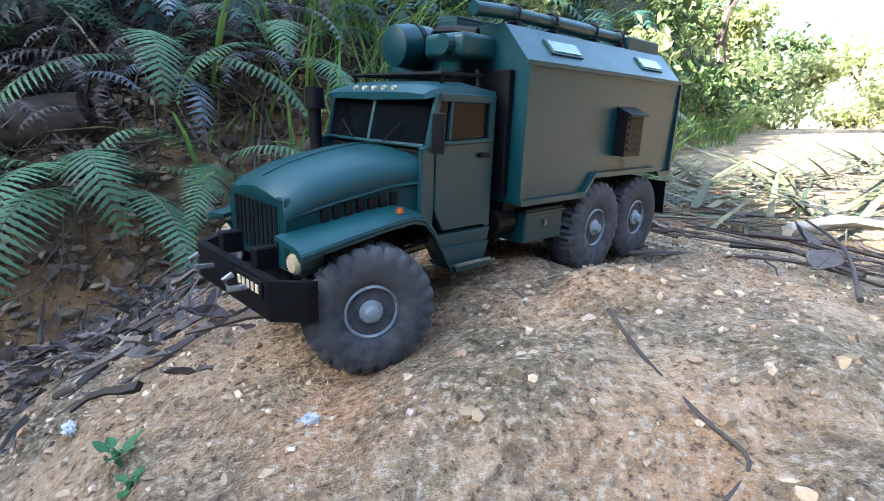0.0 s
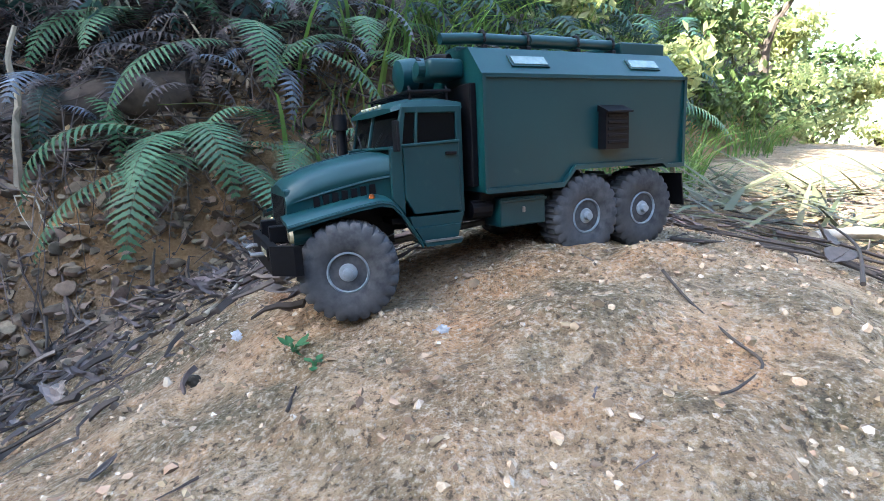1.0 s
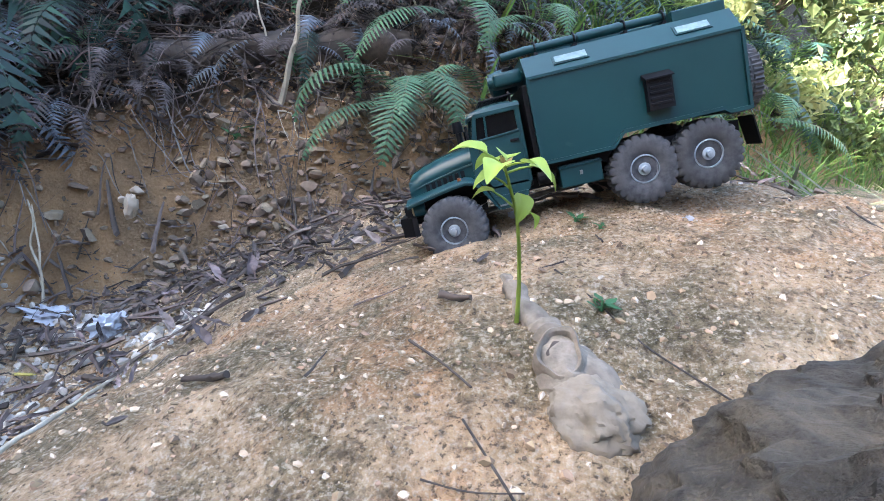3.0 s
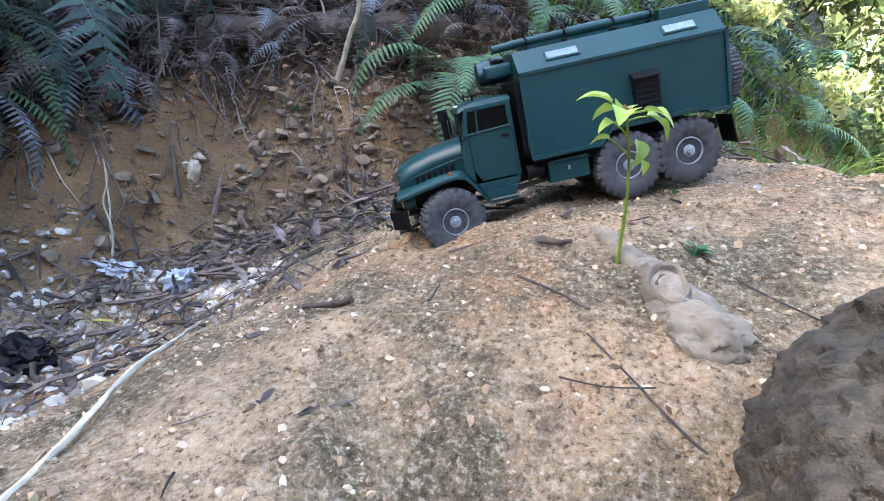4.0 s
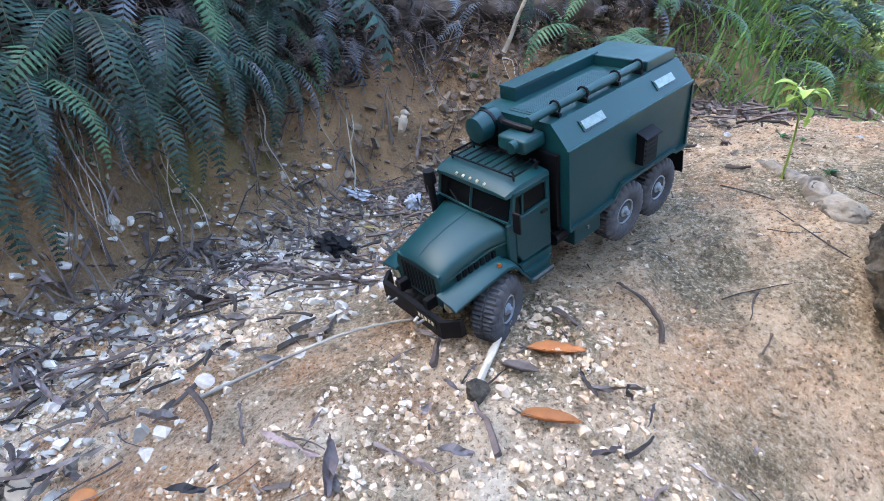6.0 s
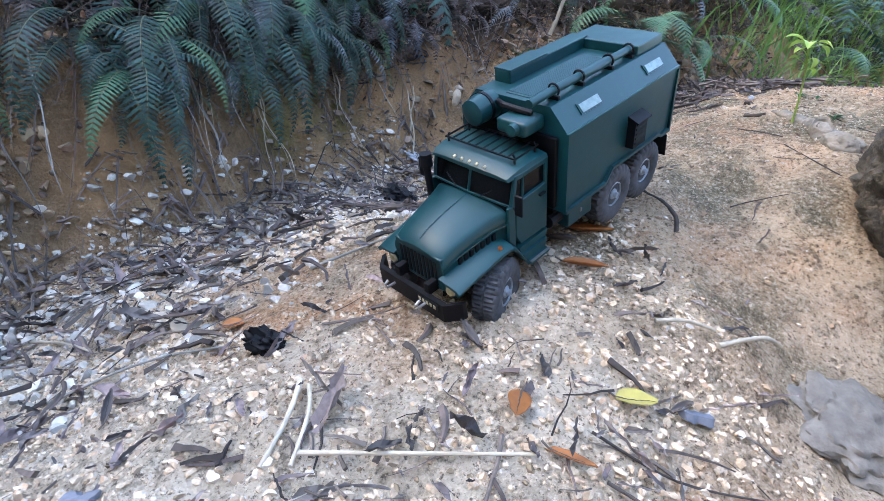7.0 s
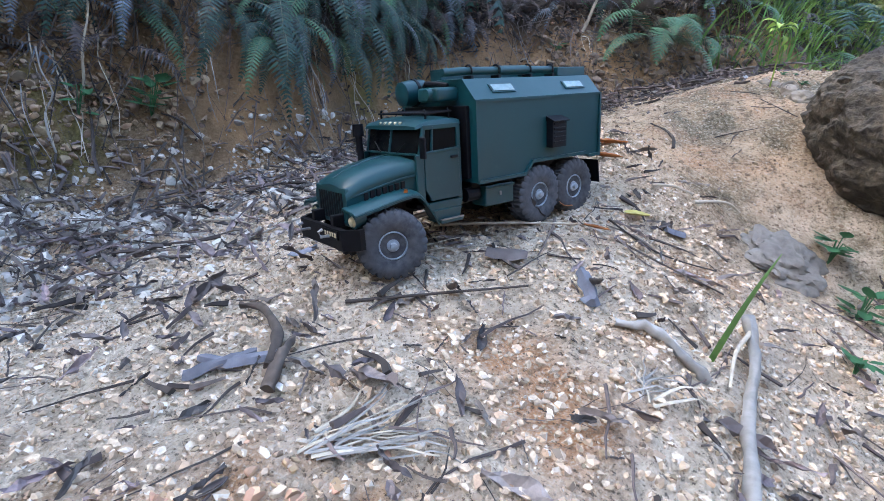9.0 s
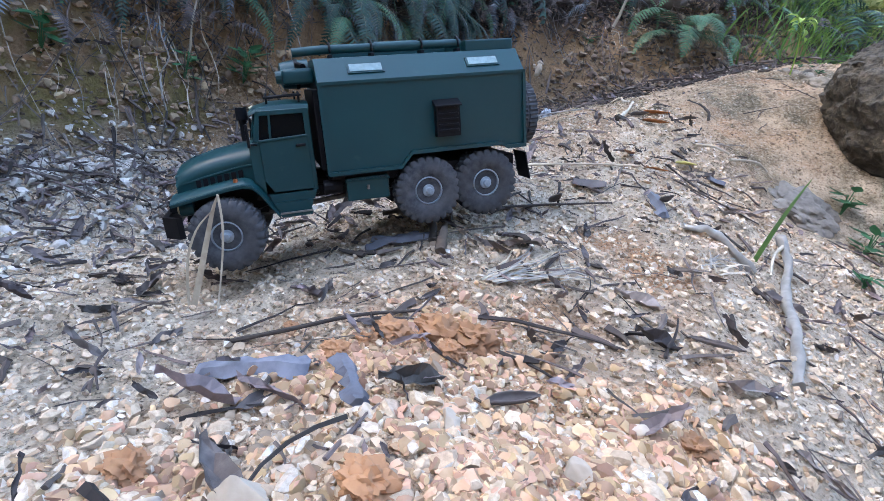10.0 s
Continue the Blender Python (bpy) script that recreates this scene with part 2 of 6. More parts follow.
def base_height(x, y):
    x, y = np.asarray(x, float), np.asarray(y, float)
    z = SWELL[0] + SWELL[1] * np.tanh(x / 2) + SWELL[2] * np.tanh(y / 2)
    k = 3
    for a in np.linspace(-1.3, 0.5, 5):
        for c in np.linspace(-1.5, 0.9, 6):
            z = z + SWELL[k] * np.exp(-((x - a) ** 2 + (y - c) ** 2) / (2 * 0.42 ** 2))
            k += 1
    # washed hollows: beside the gully, and on the outer shoulder below the boulder
    for a, c, depth, size in ((-0.86, 0.06, 0.09, 0.16), (-0.12, -0.38, 0.075, 0.17), (-0.72, -1.40, 0.05, 0.20), (-0.05, 0.315, 0.014, 0.06)):
        z = z - depth * np.exp(-((x - a) ** 2 + (y - c) ** 2) / (2 * size ** 2))
    return z


def bank_distance(x, y):
    """Metres past the foot of the bank (negative on the track)."""
    x, y = np.asarray(x, float), np.asarray(y, float)
    best, side = np.full(x.shape, 1e9), np.zeros(x.shape)
    for (ax, ay), (bx, by) in zip(FOOT, FOOT[1:]):
        dx, dy = bx - ax, by - ay
        t = np.clip(((x - ax) * dx + (y - ay) * dy) / (dx * dx + dy * dy), 0, 1)
        d = np.hypot(x - ax - t * dx, y - ay - t * dy)
        s = np.sign((y - ay) * dx - (x - ax) * dy)
        side = np.where(d < best, s, side)
        best = np.minimum(best, d)
    return best * side


def height(x, y):
    x, y = np.asarray(x, float), np.asarray(y, float)
    d = bank_distance(x, y) + 0.05 * rough(x, y, 0.35, 3) + 0.025 * rough(x, y, 0.11, 4)
    z = base_height(x, y)
    near = np.clip(1.6 - np.hypot(x + 0.6, y + 0.2) * 0.35, 0.15, 1)
    z = z + near * (0.012 * rough(x, y, 0.16, 5) + 0.008 * rough(x, y, 0.06, 6) + 0.0050 * rough(x, y, 0.024, 7) + 0.0022 * np.abs(rough(x, y, 0.017, 17)))
    # unseen hillside behind the camera, added to block light from the horizon
    z = z + np.clip(x * 0.8 - y * 0.6 - 1.35, 0, 7) * 1.0
    face = np.clip(d, 0, 0.22) * (1.45 - 0.65 * np.clip((-y - 0.40) / 0.35, 0, 1))
    # past 0.72 m an unseen ridge is added, sized to shade the track
    slope = np.clip(d - 0.22, 0, 0.5) * 0.75 + np.clip(d - 0.72, 0, 2.8) * 1.25
    z = z + face + slope + np.clip(d * 4, 0, 1) * (0.03 * rough(x, y, 0.18, 8) + 0.014 * rough(x, y, 0.05, 9)) + 0.012 * np.clip(d * 4, 0, 1) * rough(x, y, 0.03, 10)
    return z


def ground_z(x, y):
    return float(height(np.array([x]), np.array([y]))[0])


def axis_steps(lo, hi, step, far, grow=1.09):
    mid = list(np.arange(lo, hi, step))
    a, b, s = [], [], step
    p = lo
    while p > -far:
        s *= grow
        p -= s
        a.append(p)
    s, p = step, mid[-1]
    while p < far:
        s *= grow
        p += s
        b.append(p)
    return np.array(a[::-1] + mid + b)


def build_ground():
    xs, ys = axis_steps(-2.1, 0.75, 0.008, 400), axis_steps(-1.75, 1.5, 0.008, 400)
    X, Y = np.meshgrid(xs, ys)
    Z = height(X, Y)
    nx, ny = len(xs), len(ys)
    verts = np.stack([X.ravel(), Y.ravel(), Z.ravel()], 1)
    i = (np.arange(ny - 1)[:, None] * nx + np.arange(nx - 1)[None, :]).ravel()
    faces = np.stack([i, i + 1, i + nx + 1, i + nx], 1)
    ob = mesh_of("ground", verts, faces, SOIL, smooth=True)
    d = bank_distance(X, Y) + 0.05 * rough(X, Y, 0.35, 3)
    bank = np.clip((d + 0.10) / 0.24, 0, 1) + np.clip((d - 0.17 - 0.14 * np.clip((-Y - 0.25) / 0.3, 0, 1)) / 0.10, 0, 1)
    # the added hillside takes the darkest bank tone, so it bounces little light
    bank = np.maximum(bank, np.clip(X * 0.8 - Y * 0.6 - 1.3, 0, 1) * 4)
    pale = np.clip((-Y - 0.25 + 0.25 * rough(X, Y, 0.3, 12)) / 0.35, 0, 1)
    moss = np.clip(1.0 - np.clip((-Y - 0.35) / 0.3, 0, 1) * 0.85, 0, 1) * np.clip((X + 1.0) / 0.3, 0, 1)
    orange = np.zeros(X.shape)
    for ox, oy, rad, k in ((-0.50, -1.40, 0.13, 0.75), (-0.55, -1.27, 0.06, 1.0), (-0.64, -1.33, 0.05, 0.8), (-0.90, -0.47, 0.10, 1.1), (-1.45, -0.70, 0.12, 0.9), (-1.30, -0.40, 0.10, 0.7), (-0.30, -0.02, 0.07, 0.7), (-0.42, 0.16, 0.10, 0.5),
                           (-0.78, 0.02, 0.10, 0.6), (-0.66, -0.42, 0.09, 0.5), (-0.70, -0.55, 0.08, 0.5), (-0.30, 0.45, 0.10, 0.6), (-0.05, 0.22, 0.08, 0.4), (-0.38, -0.30, 0.08, 0.4)):
        orange += k * np.exp(-((X - ox) ** 2 + (Y - oy) ** 2) / (2 * rad ** 2))
    orange = np.clip(orange * (0.75 + 0.75 * rough(X, Y, 0.05, 21)) + 0.25 * rough(X, Y, 0.02, 22) * (orange > 0.1), 0, 0.9)
    green = np.zeros(X.shape)
    for ox, oy, rad in ((-1.70, -0.86, 0.10), (-1.62, -0.66, 0.06), (-1.76, -1.05, 0.09), (-1.28, 0.22, 0.06), (-1.30, 0.05, 0.05)):
        green += np.exp(-((X - ox) ** 2 + (Y - oy) ** 2) / (2 * rad ** 2))
    green = np.clip(green * (0.55 + 0.9 * rough(X, Y, 0.04, 31)), 0, 0.6)
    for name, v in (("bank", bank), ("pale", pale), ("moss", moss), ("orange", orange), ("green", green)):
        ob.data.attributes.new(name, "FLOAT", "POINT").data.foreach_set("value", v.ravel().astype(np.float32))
    return tagged(ob, "trodden tan earth track with a clay cut bank", "ground", kind="structure")


build_ground()


# ---- the toy truck; x ahead, y to its left, z up, metres ----
WHEELS = (("front", 0.111, 0.027), ("middle", -0.113, 0.049), ("rear", -0.186, 0.050))
RADIUS = 0.0405


def wheel_meshes():
    bm = bmesh.new()
    w, r, seg = 0.0150, RADIUS, 96
    prof = [(-w * 0.75, 0.0155, 0), (-w, 0.020, 0), (-w * 1.02, r - 0.0125, 0), (-w, r - 0.0070, 0.6), (-w * 0.85, r - 0.0030, 1), (-w * 0.80, r - 0.0022, 1), (-w * 0.12, r - 0.0018, 1), (-w * 0.05, r - 0.0018, 0),
            (w * 0.05, r - 0.0018, 0), (w * 0.12, r - 0.0018, 1), (w * 0.80, r - 0.0022, 1), (w * 0.85, r - 0.0030, 1), (w, r - 0.0070, 0.6), (w * 1.02, r - 0.0125, 0), (w, 0.020, 0), (w * 0.75, 0.0155, 0)]
    rings = []
    for y, q, lug in prof:                      # blocks stand proud, grooves between them run slanting over the tread
        ring = []
        for k in range(seg):
            on = ((k + int(round(abs(y) / w * 2)) + (2 if y > 0 else 0)) % 4) < 3
            rr = q + lug * (0.0016 if on else -0.0017)
            ring.append((math.cos(2 * math.pi * k / seg) * rr, y, math.sin(2 * math.pi * k / seg) * rr))
        rings.append(ring)
    add_loft(bm, rings)
    tyre = bm
    bm = bmesh.new()
    add_lathe(bm, [(-0.010, 0.0158), (0.0125, 0.0168), (0.0135, 0.0155), (0.0080, 0.0138), (0.0065, 0.0100), (0.0090, 0.0082), (0.0125, 0.0068), (0.0130, 0.0042), (0.017, 0.0036), (0.0175, 0.0)], 28)
    for k in range(10):
        a = 2 * math.pi * k / 10
        add_tube(bm, [(math.cos(a) * 0.0090, 0.006, math.sin(a) * 0.0090), (math.cos(a) * 0.0090, 0.0112, math.sin(a) * 0.0090)], 0.0013, 6)
    for k in range(5):
        a = 2 * math.pi * k / 5 + 0.3
        add_tube(bm, [(math.cos(a) * 0.0125, 0.006, math.sin(a) * 0.0125), (math.cos(a) * 0.0125, 0.0090, math.sin(a) * 0.0125)], 0.0018, 6)
    return tyre, bm


def build_truck():
    T = thing("toy_truck", "dark green plastic toy army truck with a box body", "toy truck")

    # box body: side outline with the raised wheel arch, then the sloped roof shoulders
    bm = bmesh.new()
    lower = [(0, 0.080), (-0.082, 0.080), (-0.096, 0.095), (-0.207, 0.095), (-0.214, 0.090), (-0.238, 0.090)]
    rings = []
    for x, z in lower:
        rings.append([(x, 0.073, z), (x, 0.075, 0.177), (x, 0.052, 0.2025), (x, -0.052, 0.2025), (x, -0.075, 0.177), (x, -0.073, z)])
    add_loft(bm, rings)
    bmesh.ops.bevel(bm, geom=[e for e in bm.edges if e.calc_face_angle(0) > 0.3], offset=0.0016, segments=2, affect="EDGES")
    body = part("box_body", bm, GREEN, T, "dark green box body with chamfered roof", True)
    for side in (1, -1):
        bm = bmesh.new()
        ys = sorted((side * 0.0735, side * 0.0775))
        for (xa, za), (xb, zb) in zip(lower, lower[1:]):
            add_prism(bm, [(xa, za - 0.001), (xa, za + 0.0032), (xb, zb + 0.0032), (xb, zb - 0.001)], *ys)
        part("side_trim", bm, GREEN, body)
        bm = bmesh.new()
        ys = sorted((side * 0.0735, side * 0.0768))
        for xa, xb, za, zb in ((0.0005, -0.2385, 0.1750, 0.1782),):
            add_prism(bm, [(xa, za), (xa, zb), (xb, zb), (xb, za)], *ys)
        add_prism(bm, [(0.001, 0.080), (0.001, 0.178), (-0.0025, 0.178), (-0.0025, 0.080)], *ys)
        add_prism(bm, [(-0.2355, 0.090), (-0.2355, 0.178), (-0.239, 0.178), (-0.239, 0.090)], *ys)
        part("edge_trim", bm, GREEN, body)
        # small windows in the roof shoulder
        for xc in (-0.054, -0.190):
            tilt = math.atan2(0.0255, 0.023)
            nrm = Vector((0, side * math.sin(tilt), math.cos(tilt)))
            up = Vector((0, -side * math.cos(tilt), math.sin(tilt)))
            c = Vector((xc, side * 0.0635, 0.1898))
            def quad(hw, hh, o0, o1):
                b2 = bmesh.new()
                add_loft(b2, [[c + Vector((sx * hw, 0, 0)) + up * (sz * hh) + nrm * o for sx, sz in ((-1, -1), (1, -1), (1, 1), (-1, 1))] for o in (o0, o1)])
                return b2
            fr = part("roof_window", quad(0.0200, 0.0068, -0.001, 0.0014), GREEN, T)
            part("pane", quad(0.0178, 0.0050, 0.0012, 0.0022), PALE_LENS, fr, "pale roof window pane")
    # ventilation box on the side
    bm = bmesh.new()
    add_prism(bm, [(-0.125, 0.111), (-0.125, 0.1465), (-0.153, 0.1465), (-0.153, 0.111)], 0.074, 0.0845)
    v = part("side_vent", bm, BLACK, T, "dark louvred vent box")
    bm = bmesh.new()
    add_loft(bm, [[(-0.1235, 0.074, 0.1520), (-0.1235, 0.0885, 0.1455), (-0.1235, 0.0885, 0.1440), (-0.1235, 0.074, 0.1460)],
                  [(-0.1545, 0.074, 0.1520), (-0.1545, 0.0885, 0.1455), (-0.1545, 0.0885, 0.1440), (-0.1545, 0.074, 0.1460)]])
    part("vent_hood", bm, BLACK, v)
    for k in range(5):
        z = 0.116 + k * 0.006
        part("louvre", boxm(-0.151, -0.127, 0.0842, 0.0856, z, z + 0.0030, 0.0004, 1), BLACK, v)
    # roof fittings
    panel = part("roof_panel", boxm(-0.155, -0.008, -0.0145, 0.0258, 0.2020, 0.2034, 0.0004, 1), GREEN, T)
    for k in range(17):
        y = -0.012 + k * 0.0022
        part("rib", tube([(-0.012, y, 0.2030), (-0.150, y, 0.2030)], 0.0011, 6), GREEN, panel)
    part("roof_locker", boxm(-0.185, -0.030, -0.050, -0.026, 0.2020, 0.2165, 0.0012), GREEN, body)
    part("locker_lid", boxm(-0.100, -0.0302, -0.0505, -0.0255, 0.2160, 0.2185, 0.0006), GREEN, body)
    part("rear_roof_box", boxm(-0.236, -0.176, -0.048, 0.049, 0.2020, 0.2145, 0.0015), GREEN, body)
    bm = bmesh.new()
    add_tube(bm, [(0.020, 0.040, 0.2105), (-0.010, 0.041, 0.2120), (-0.172, 0.041, 0.2120)], 0.0048, 12)
    add_tube(bm, [(-0.070, 0.041, 0.2120), (-0.120, 0.041, 0.2120)], 0.0058, 12)
    pipe = part("roof_pipe", bm, GREEN, T, "green rolled mast along the roof edge", True)
    for x in (-0.020, -0.066, -0.124, -0.168):
        bm = boxm(x - 0.0022, x + 0.0022, 0.0335, 0.0485, 0.2020, 0.2065, 0.0006)
        add_tube(bm, [(x, 0.041 + 0.0068 * math.cos(a), 0.2120 + 0.0068 * math.sin(a)) for a in np.linspace(-0.6, 3.75, 10)], 0.0013, 6)
        part("pipe_clip", bm, BLACK, pipe)
    # filter units over the cab
    bm = bmesh.new()
    add_tube(bm, [(0.0, -0.030, 0.190), (0.018, -0.030, 0.190), (0.032, -0.030, 0.189), (0.0345, -0.030, 0.189)], [0.0165, 0.0165, 0.0150, 0.009], 18)
    u = part("filter_drum", bm, GREEN, T, "round green filter drum over the cab", True)
    part("drum_band", tube([(0.012, -0.030, 0.190), (0.016, -0.030, 0.190)], 0.0175, 18), BLACK, u)
    bm = boxm(0.0, 0.034, 0.006, 0.046, 0.178, 0.1945, 0.004, 3)
    u = part("filter_box", bm, GREEN, T, "", True)
    part("box_cap", tube([(0.030, 0.032, 0.1865), (0.040, 0.032, 0.1865)], [0.0075, 0.0065], 14), GREEN, u)
    part("filter_pipe", tube([(0.006, -0.014, 0.1975), (0.014, 0.0, 0.1995), (0.014, 0.02, 0.1985), (0.010, 0.036, 0.196)], 0.0035, 8), BLACK, u)
    # black instead of green: the gap's shade is put into the panel colour
    part("front_panel", boxm(0.0, 0.006, -0.064, 0.064, 0.085, 0.172, 0.001), BLACK, body, "front bulkhead coloured black for the shaded gap behind the cab")

    # cab shell: pillars, roof, back and doors; the glass stands in real openings
    cab = part("cab_floor", boxm(0.012, 0.080, -0.056, 0.056, 0.058, 0.064), BLACK, T)
    bm = bmesh.new()
    add_box(bm, 0.012, 0.016, -0.0575, 0.0575, 0.064, 0.154, 0.001)
    part("cab_back", bm, GREEN, T)
    for side in (1, -1):
        def wall(name, prof, y0=0.0555, y1=0.0595, mat=GREEN, parent=T, label=""):
            b2 = bmesh.new()
            add_prism(b2, prof, *sorted((side * y0, side * y1)))
            bmesh.ops.bevel(b2, geom=list(b2.edges), offset=0.0006, segments=1, affect="EDGES")
            return part(name, b2, mat, parent, label)
        door = wall("door", [(0.0165, 0.066), (0.0165, 0.126), (0.068, 0.1235), (0.068, 0.080), (0.060, 0.066)], 0.0545, 0.0605)
        wall("belt_line", [(0.0165, 0.1235), (0.0165, 0.1262), (0.069, 0.1238), (0.069, 0.1212)], 0.0590, 0.0618, GREEN, door)
        wall("door_handle", [(0.0200, 0.1135), (0.0200, 0.1165), (0.0300, 0.1165), (0.0300, 0.1135)], 0.0600, 0.0635, BLACK, door)
        wall("rear_pillar", [(0.0125, 0.064), (0.0125, 0.154), (0.0185, 0.154), (0.0185, 0.064)])
        wall("front_pillar", [(0.068, 0.122), (0.063, 0.154), (0.067, 0.154), (0.0745, 0.121)])
        wall("quarter_bar", [(0.0545, 0.124), (0.0525, 0.152), (0.0548, 0.152), (0.0570, 0.124)], 0.0560, 0.0598)
        wall("window_head", [(0.0165, 0.1485), (0.0165, 0.154), (0.067, 0.154), (0.067, 0.1485)])
        wall("side_window", [(0.018, 0.125), (0.018, 0.150), (0.064, 0.150), (0.069, 0.1225)], 0.0568, 0.0576, GLASS)
        wall("scuttle_panel", [(0.068, 0.066), (0.068, 0.1225), (0.0790, 0.1205), (0.0790, 0.080)])
        # stepped running board under the door
        b2 = bmesh.new()
        ys = lambda a, b: sorted((side * a, side * b))
        add_prism(b2, [(0.015, 0.064), (0.066, 0.064), (0.063, 0.055), (0.018, 0.055)], *ys(0.046, 0.0625))
        add_prism(b2, [(0.020, 0.055), (0.063, 0.055), (0.056, 0.043), (0.024, 0.043)], *ys(0.046, 0.0660))
        add_prism(b2, [(0.022, 0.043), (0.058, 0.043), (0.056, 0.0395), (0.024, 0.0395)], *ys(0.046, 0.0720))
        st = part("step", b2, GREEN, T)
        part("step_lip", add_prism(bmesh.new(), [(0.023, 0.0432), (0.057, 0.0432), (0.057, 0.0447), (0.023, 0.0447)], *ys(0.0700, 0.0726)), STEEL, st, "worn grey step edge")
        # mirror on its bracket
        b2 = tube([(0.071, side * 0.060, 0.119), (0.078, side * 0.071, 0.121), (0.078, side * 0.072, 0.138)], 0.0012, 6)
        br = part("mirror_bracket", b2, BLACK, T)
        part("mirror", boxm(0.0765, 0.0795, *ys(0.0675, 0.0775), 0.118, 0.142, 0.001), BLACK, br)
    # roof with a brow
    bm = bmesh.new()
    rings = []
    for x, z, hw, th in ((0.0115, 0.1530, 0.0590, 0.0065), (0.030, 0.1545, 0.0592, 0.0075), (0.055, 0.1540, 0.0590, 0.0072), (0.069, 0.1522, 0.0580, 0.0055), (0.0745, 0.1505, 0.0560, 0.0030)):
        rings.append([(x, -hw, z - 0.001), (x, -hw + 0.002, z + th * 0.6), (x, -hw * 0.7, z + th), (x, 0, z + th * 1.1), (x, hw * 0.7, z + th), (x, hw - 0.002, z + th * 0.6), (x, hw, z - 0.001), (x, 0, z - 0.002)])
    add_loft(bm, rings)
    roof = part("cab_roof", bm, GREEN, T, "", True)
    for k in range(5):
        y = (k - 2) * 0.011
        part("marker_light", tube([(0.0705, y, 0.1565), (0.0735, y, 0.1560)], [0.0018, 0.0015], 8), LAMP, roof, "tiny pale marker light")
    rack = part("roof_rack", tube([(0.018, -0.050, 0.1672), (0.018, 0.050, 0.1672), (0.056, 0.050, 0.1662), (0.056, -0.050, 0.1662), (0.018, -0.050, 0.1672)], 0.0013, 6), BLACK, T, "black wire roof rack")
    for y in np.linspace(-0.040, 0.040, 8):
        part("rack_bar", tube([(0.018, y, 0.1675), (0.056, y, 0.1665)], 0.0010, 5), BLACK, rack)
    for x in (0.020, 0.054):
        for y in (-0.048, 0.048):
            part("rack_leg", tube([(x, y, 0.1570), (x, y, 0.1672), (x, y * 0.96, 0.1705)], 0.0013, 6), BLACK, rack)
    # windscreen in two panes
    for side in (1, -1):
        bm = bmesh.new()
        ya, yb = side * 0.0018, side * 0.0545
        q = [(0.0762, ya, 0.1215), (0.0735, yb, 0.1215), (0.0668, yb, 0.1520), (0.0690, ya, 0.1520)]
        add_loft(bm, [q, [(x - 0.0010, y, z) for x, y, z in q]])
        part("windscreen_pane", bm, GLASS, T, "dark windscreen pane")
        part("wiper", tube([(0.0775, side * 0.018, 0.1220), (0.0752, side * 0.034, 0.1340)], 0.0007, 5), BLACK, T)
    bm = bmesh.new()
    for a, b in (((0.0768, 0, 0.121), (0.0695, 0, 0.1525)),):
        add_tube(bm, [a, b], 0.0016, 6)
    add_tube(bm, [(0.0745, -0.056, 0.1212), (0.0770, 0, 0.1212), (0.0745, 0.056, 0.1212)], 0.0014, 6)
    part("windscreen_frame", bm, GREEN, T)
    # driver's bench seen through the glass
    part("bench", boxm(0.020, 0.045, -0.050, 0.050, 0.080, 0.118, 0.004), BLACK, T)
    part("dashboard", boxm(0.060, 0.074, -0.053, 0.053, 0.105, 0.120, 0.003), BLACK, T)
    w = bmesh.new()
    add_tube(w, [(0.055 + 0.004 * math.sin(a), 0.026 + 0.011 * math.cos(a), 0.122 + 0.009 * math.sin(a)) for a in np.linspace(0, 2 * math.pi, 17)], 0.0012, 6)
    part("steering_wheel", w, BLACK, T)

    # hood with rounded top and the side louvres
    bm = bmesh.new()
    rings = []
    for x, zt, hw, zb in ((0.0735, 0.1200, 0.0545, 0.078), (0.090, 0.1182, 0.0485, 0.078), (0.115, 0.1140, 0.0440, 0.076), (0.140, 0.1075, 0.0405, 0.072), (0.1560, 0.1005, 0.0385, 0.068), (0.1605, 0.0955, 0.0378, 0.066)):
        half = [(hw, zb), (hw, zt - 0.0215), (hw + 0.0012, zt - 0.0185), (hw + 0.0010, zt - 0.0150), (hw * 0.955, zt - 0.0085), (hw * 0.86, zt - 0.0050), (hw * 0.40, zt - 0.0016)]
        rings.append([(x, -y, z) for y, z in half] + [(x, 0, zt)] + [(x, y, z) for y, z in reversed(half)])
    add_loft(bm, rings)
    hood = part("hood", bm, GREEN, T, "", True)
    part("hood_seam", tube([(0.078, 0, 0.1196), (0.090, 0, 0.1184), (0.115, 0, 0.1142), (0.140, 0, 0.1077), (0.155, 0, 0.1012)], 0.0007, 5), GREEN, hood)
    for side in (1, -1):
        for k in range(7):
            x = 0.090 + k * 0.0075
            hw = 0.0485 - k * 0.0012
            zc = 0.0885 - k * 0.0012
            ys = sorted((side * (hw - 0.001), side * (hw + 0.0014)))
            part("louvre", add_prism(bmesh.new(), [(x, zc - 0.0045), (x + 0.0048, zc - 0.0045), (x + 0.0048, zc + 0.0045), (x, zc + 0.0045)], *ys), BLACK, hood)
        part("hood_ridge", tube([(0.076, side * 0.0540, 0.0985), (0.095, side * 0.0475, 0.0960), (0.130, side * 0.0420, 0.0885), (0.155, side * 0.0386, 0.0825)], 0.0013, 6), GREEN, hood)
        # flared front wing: a thick bent sheet from the step over the wheel to the lamp
        line = [(0.058, 0.0440), (0.067, 0.0585), (0.0765, 0.0735), (0.083, 0.0800), (0.092, 0.0822), (0.110, 0.0800), (0.130, 0.0762), (0.150, 0.0722), (0.166, 0.0688)]
        bm = bmesh.new()
        rings = []
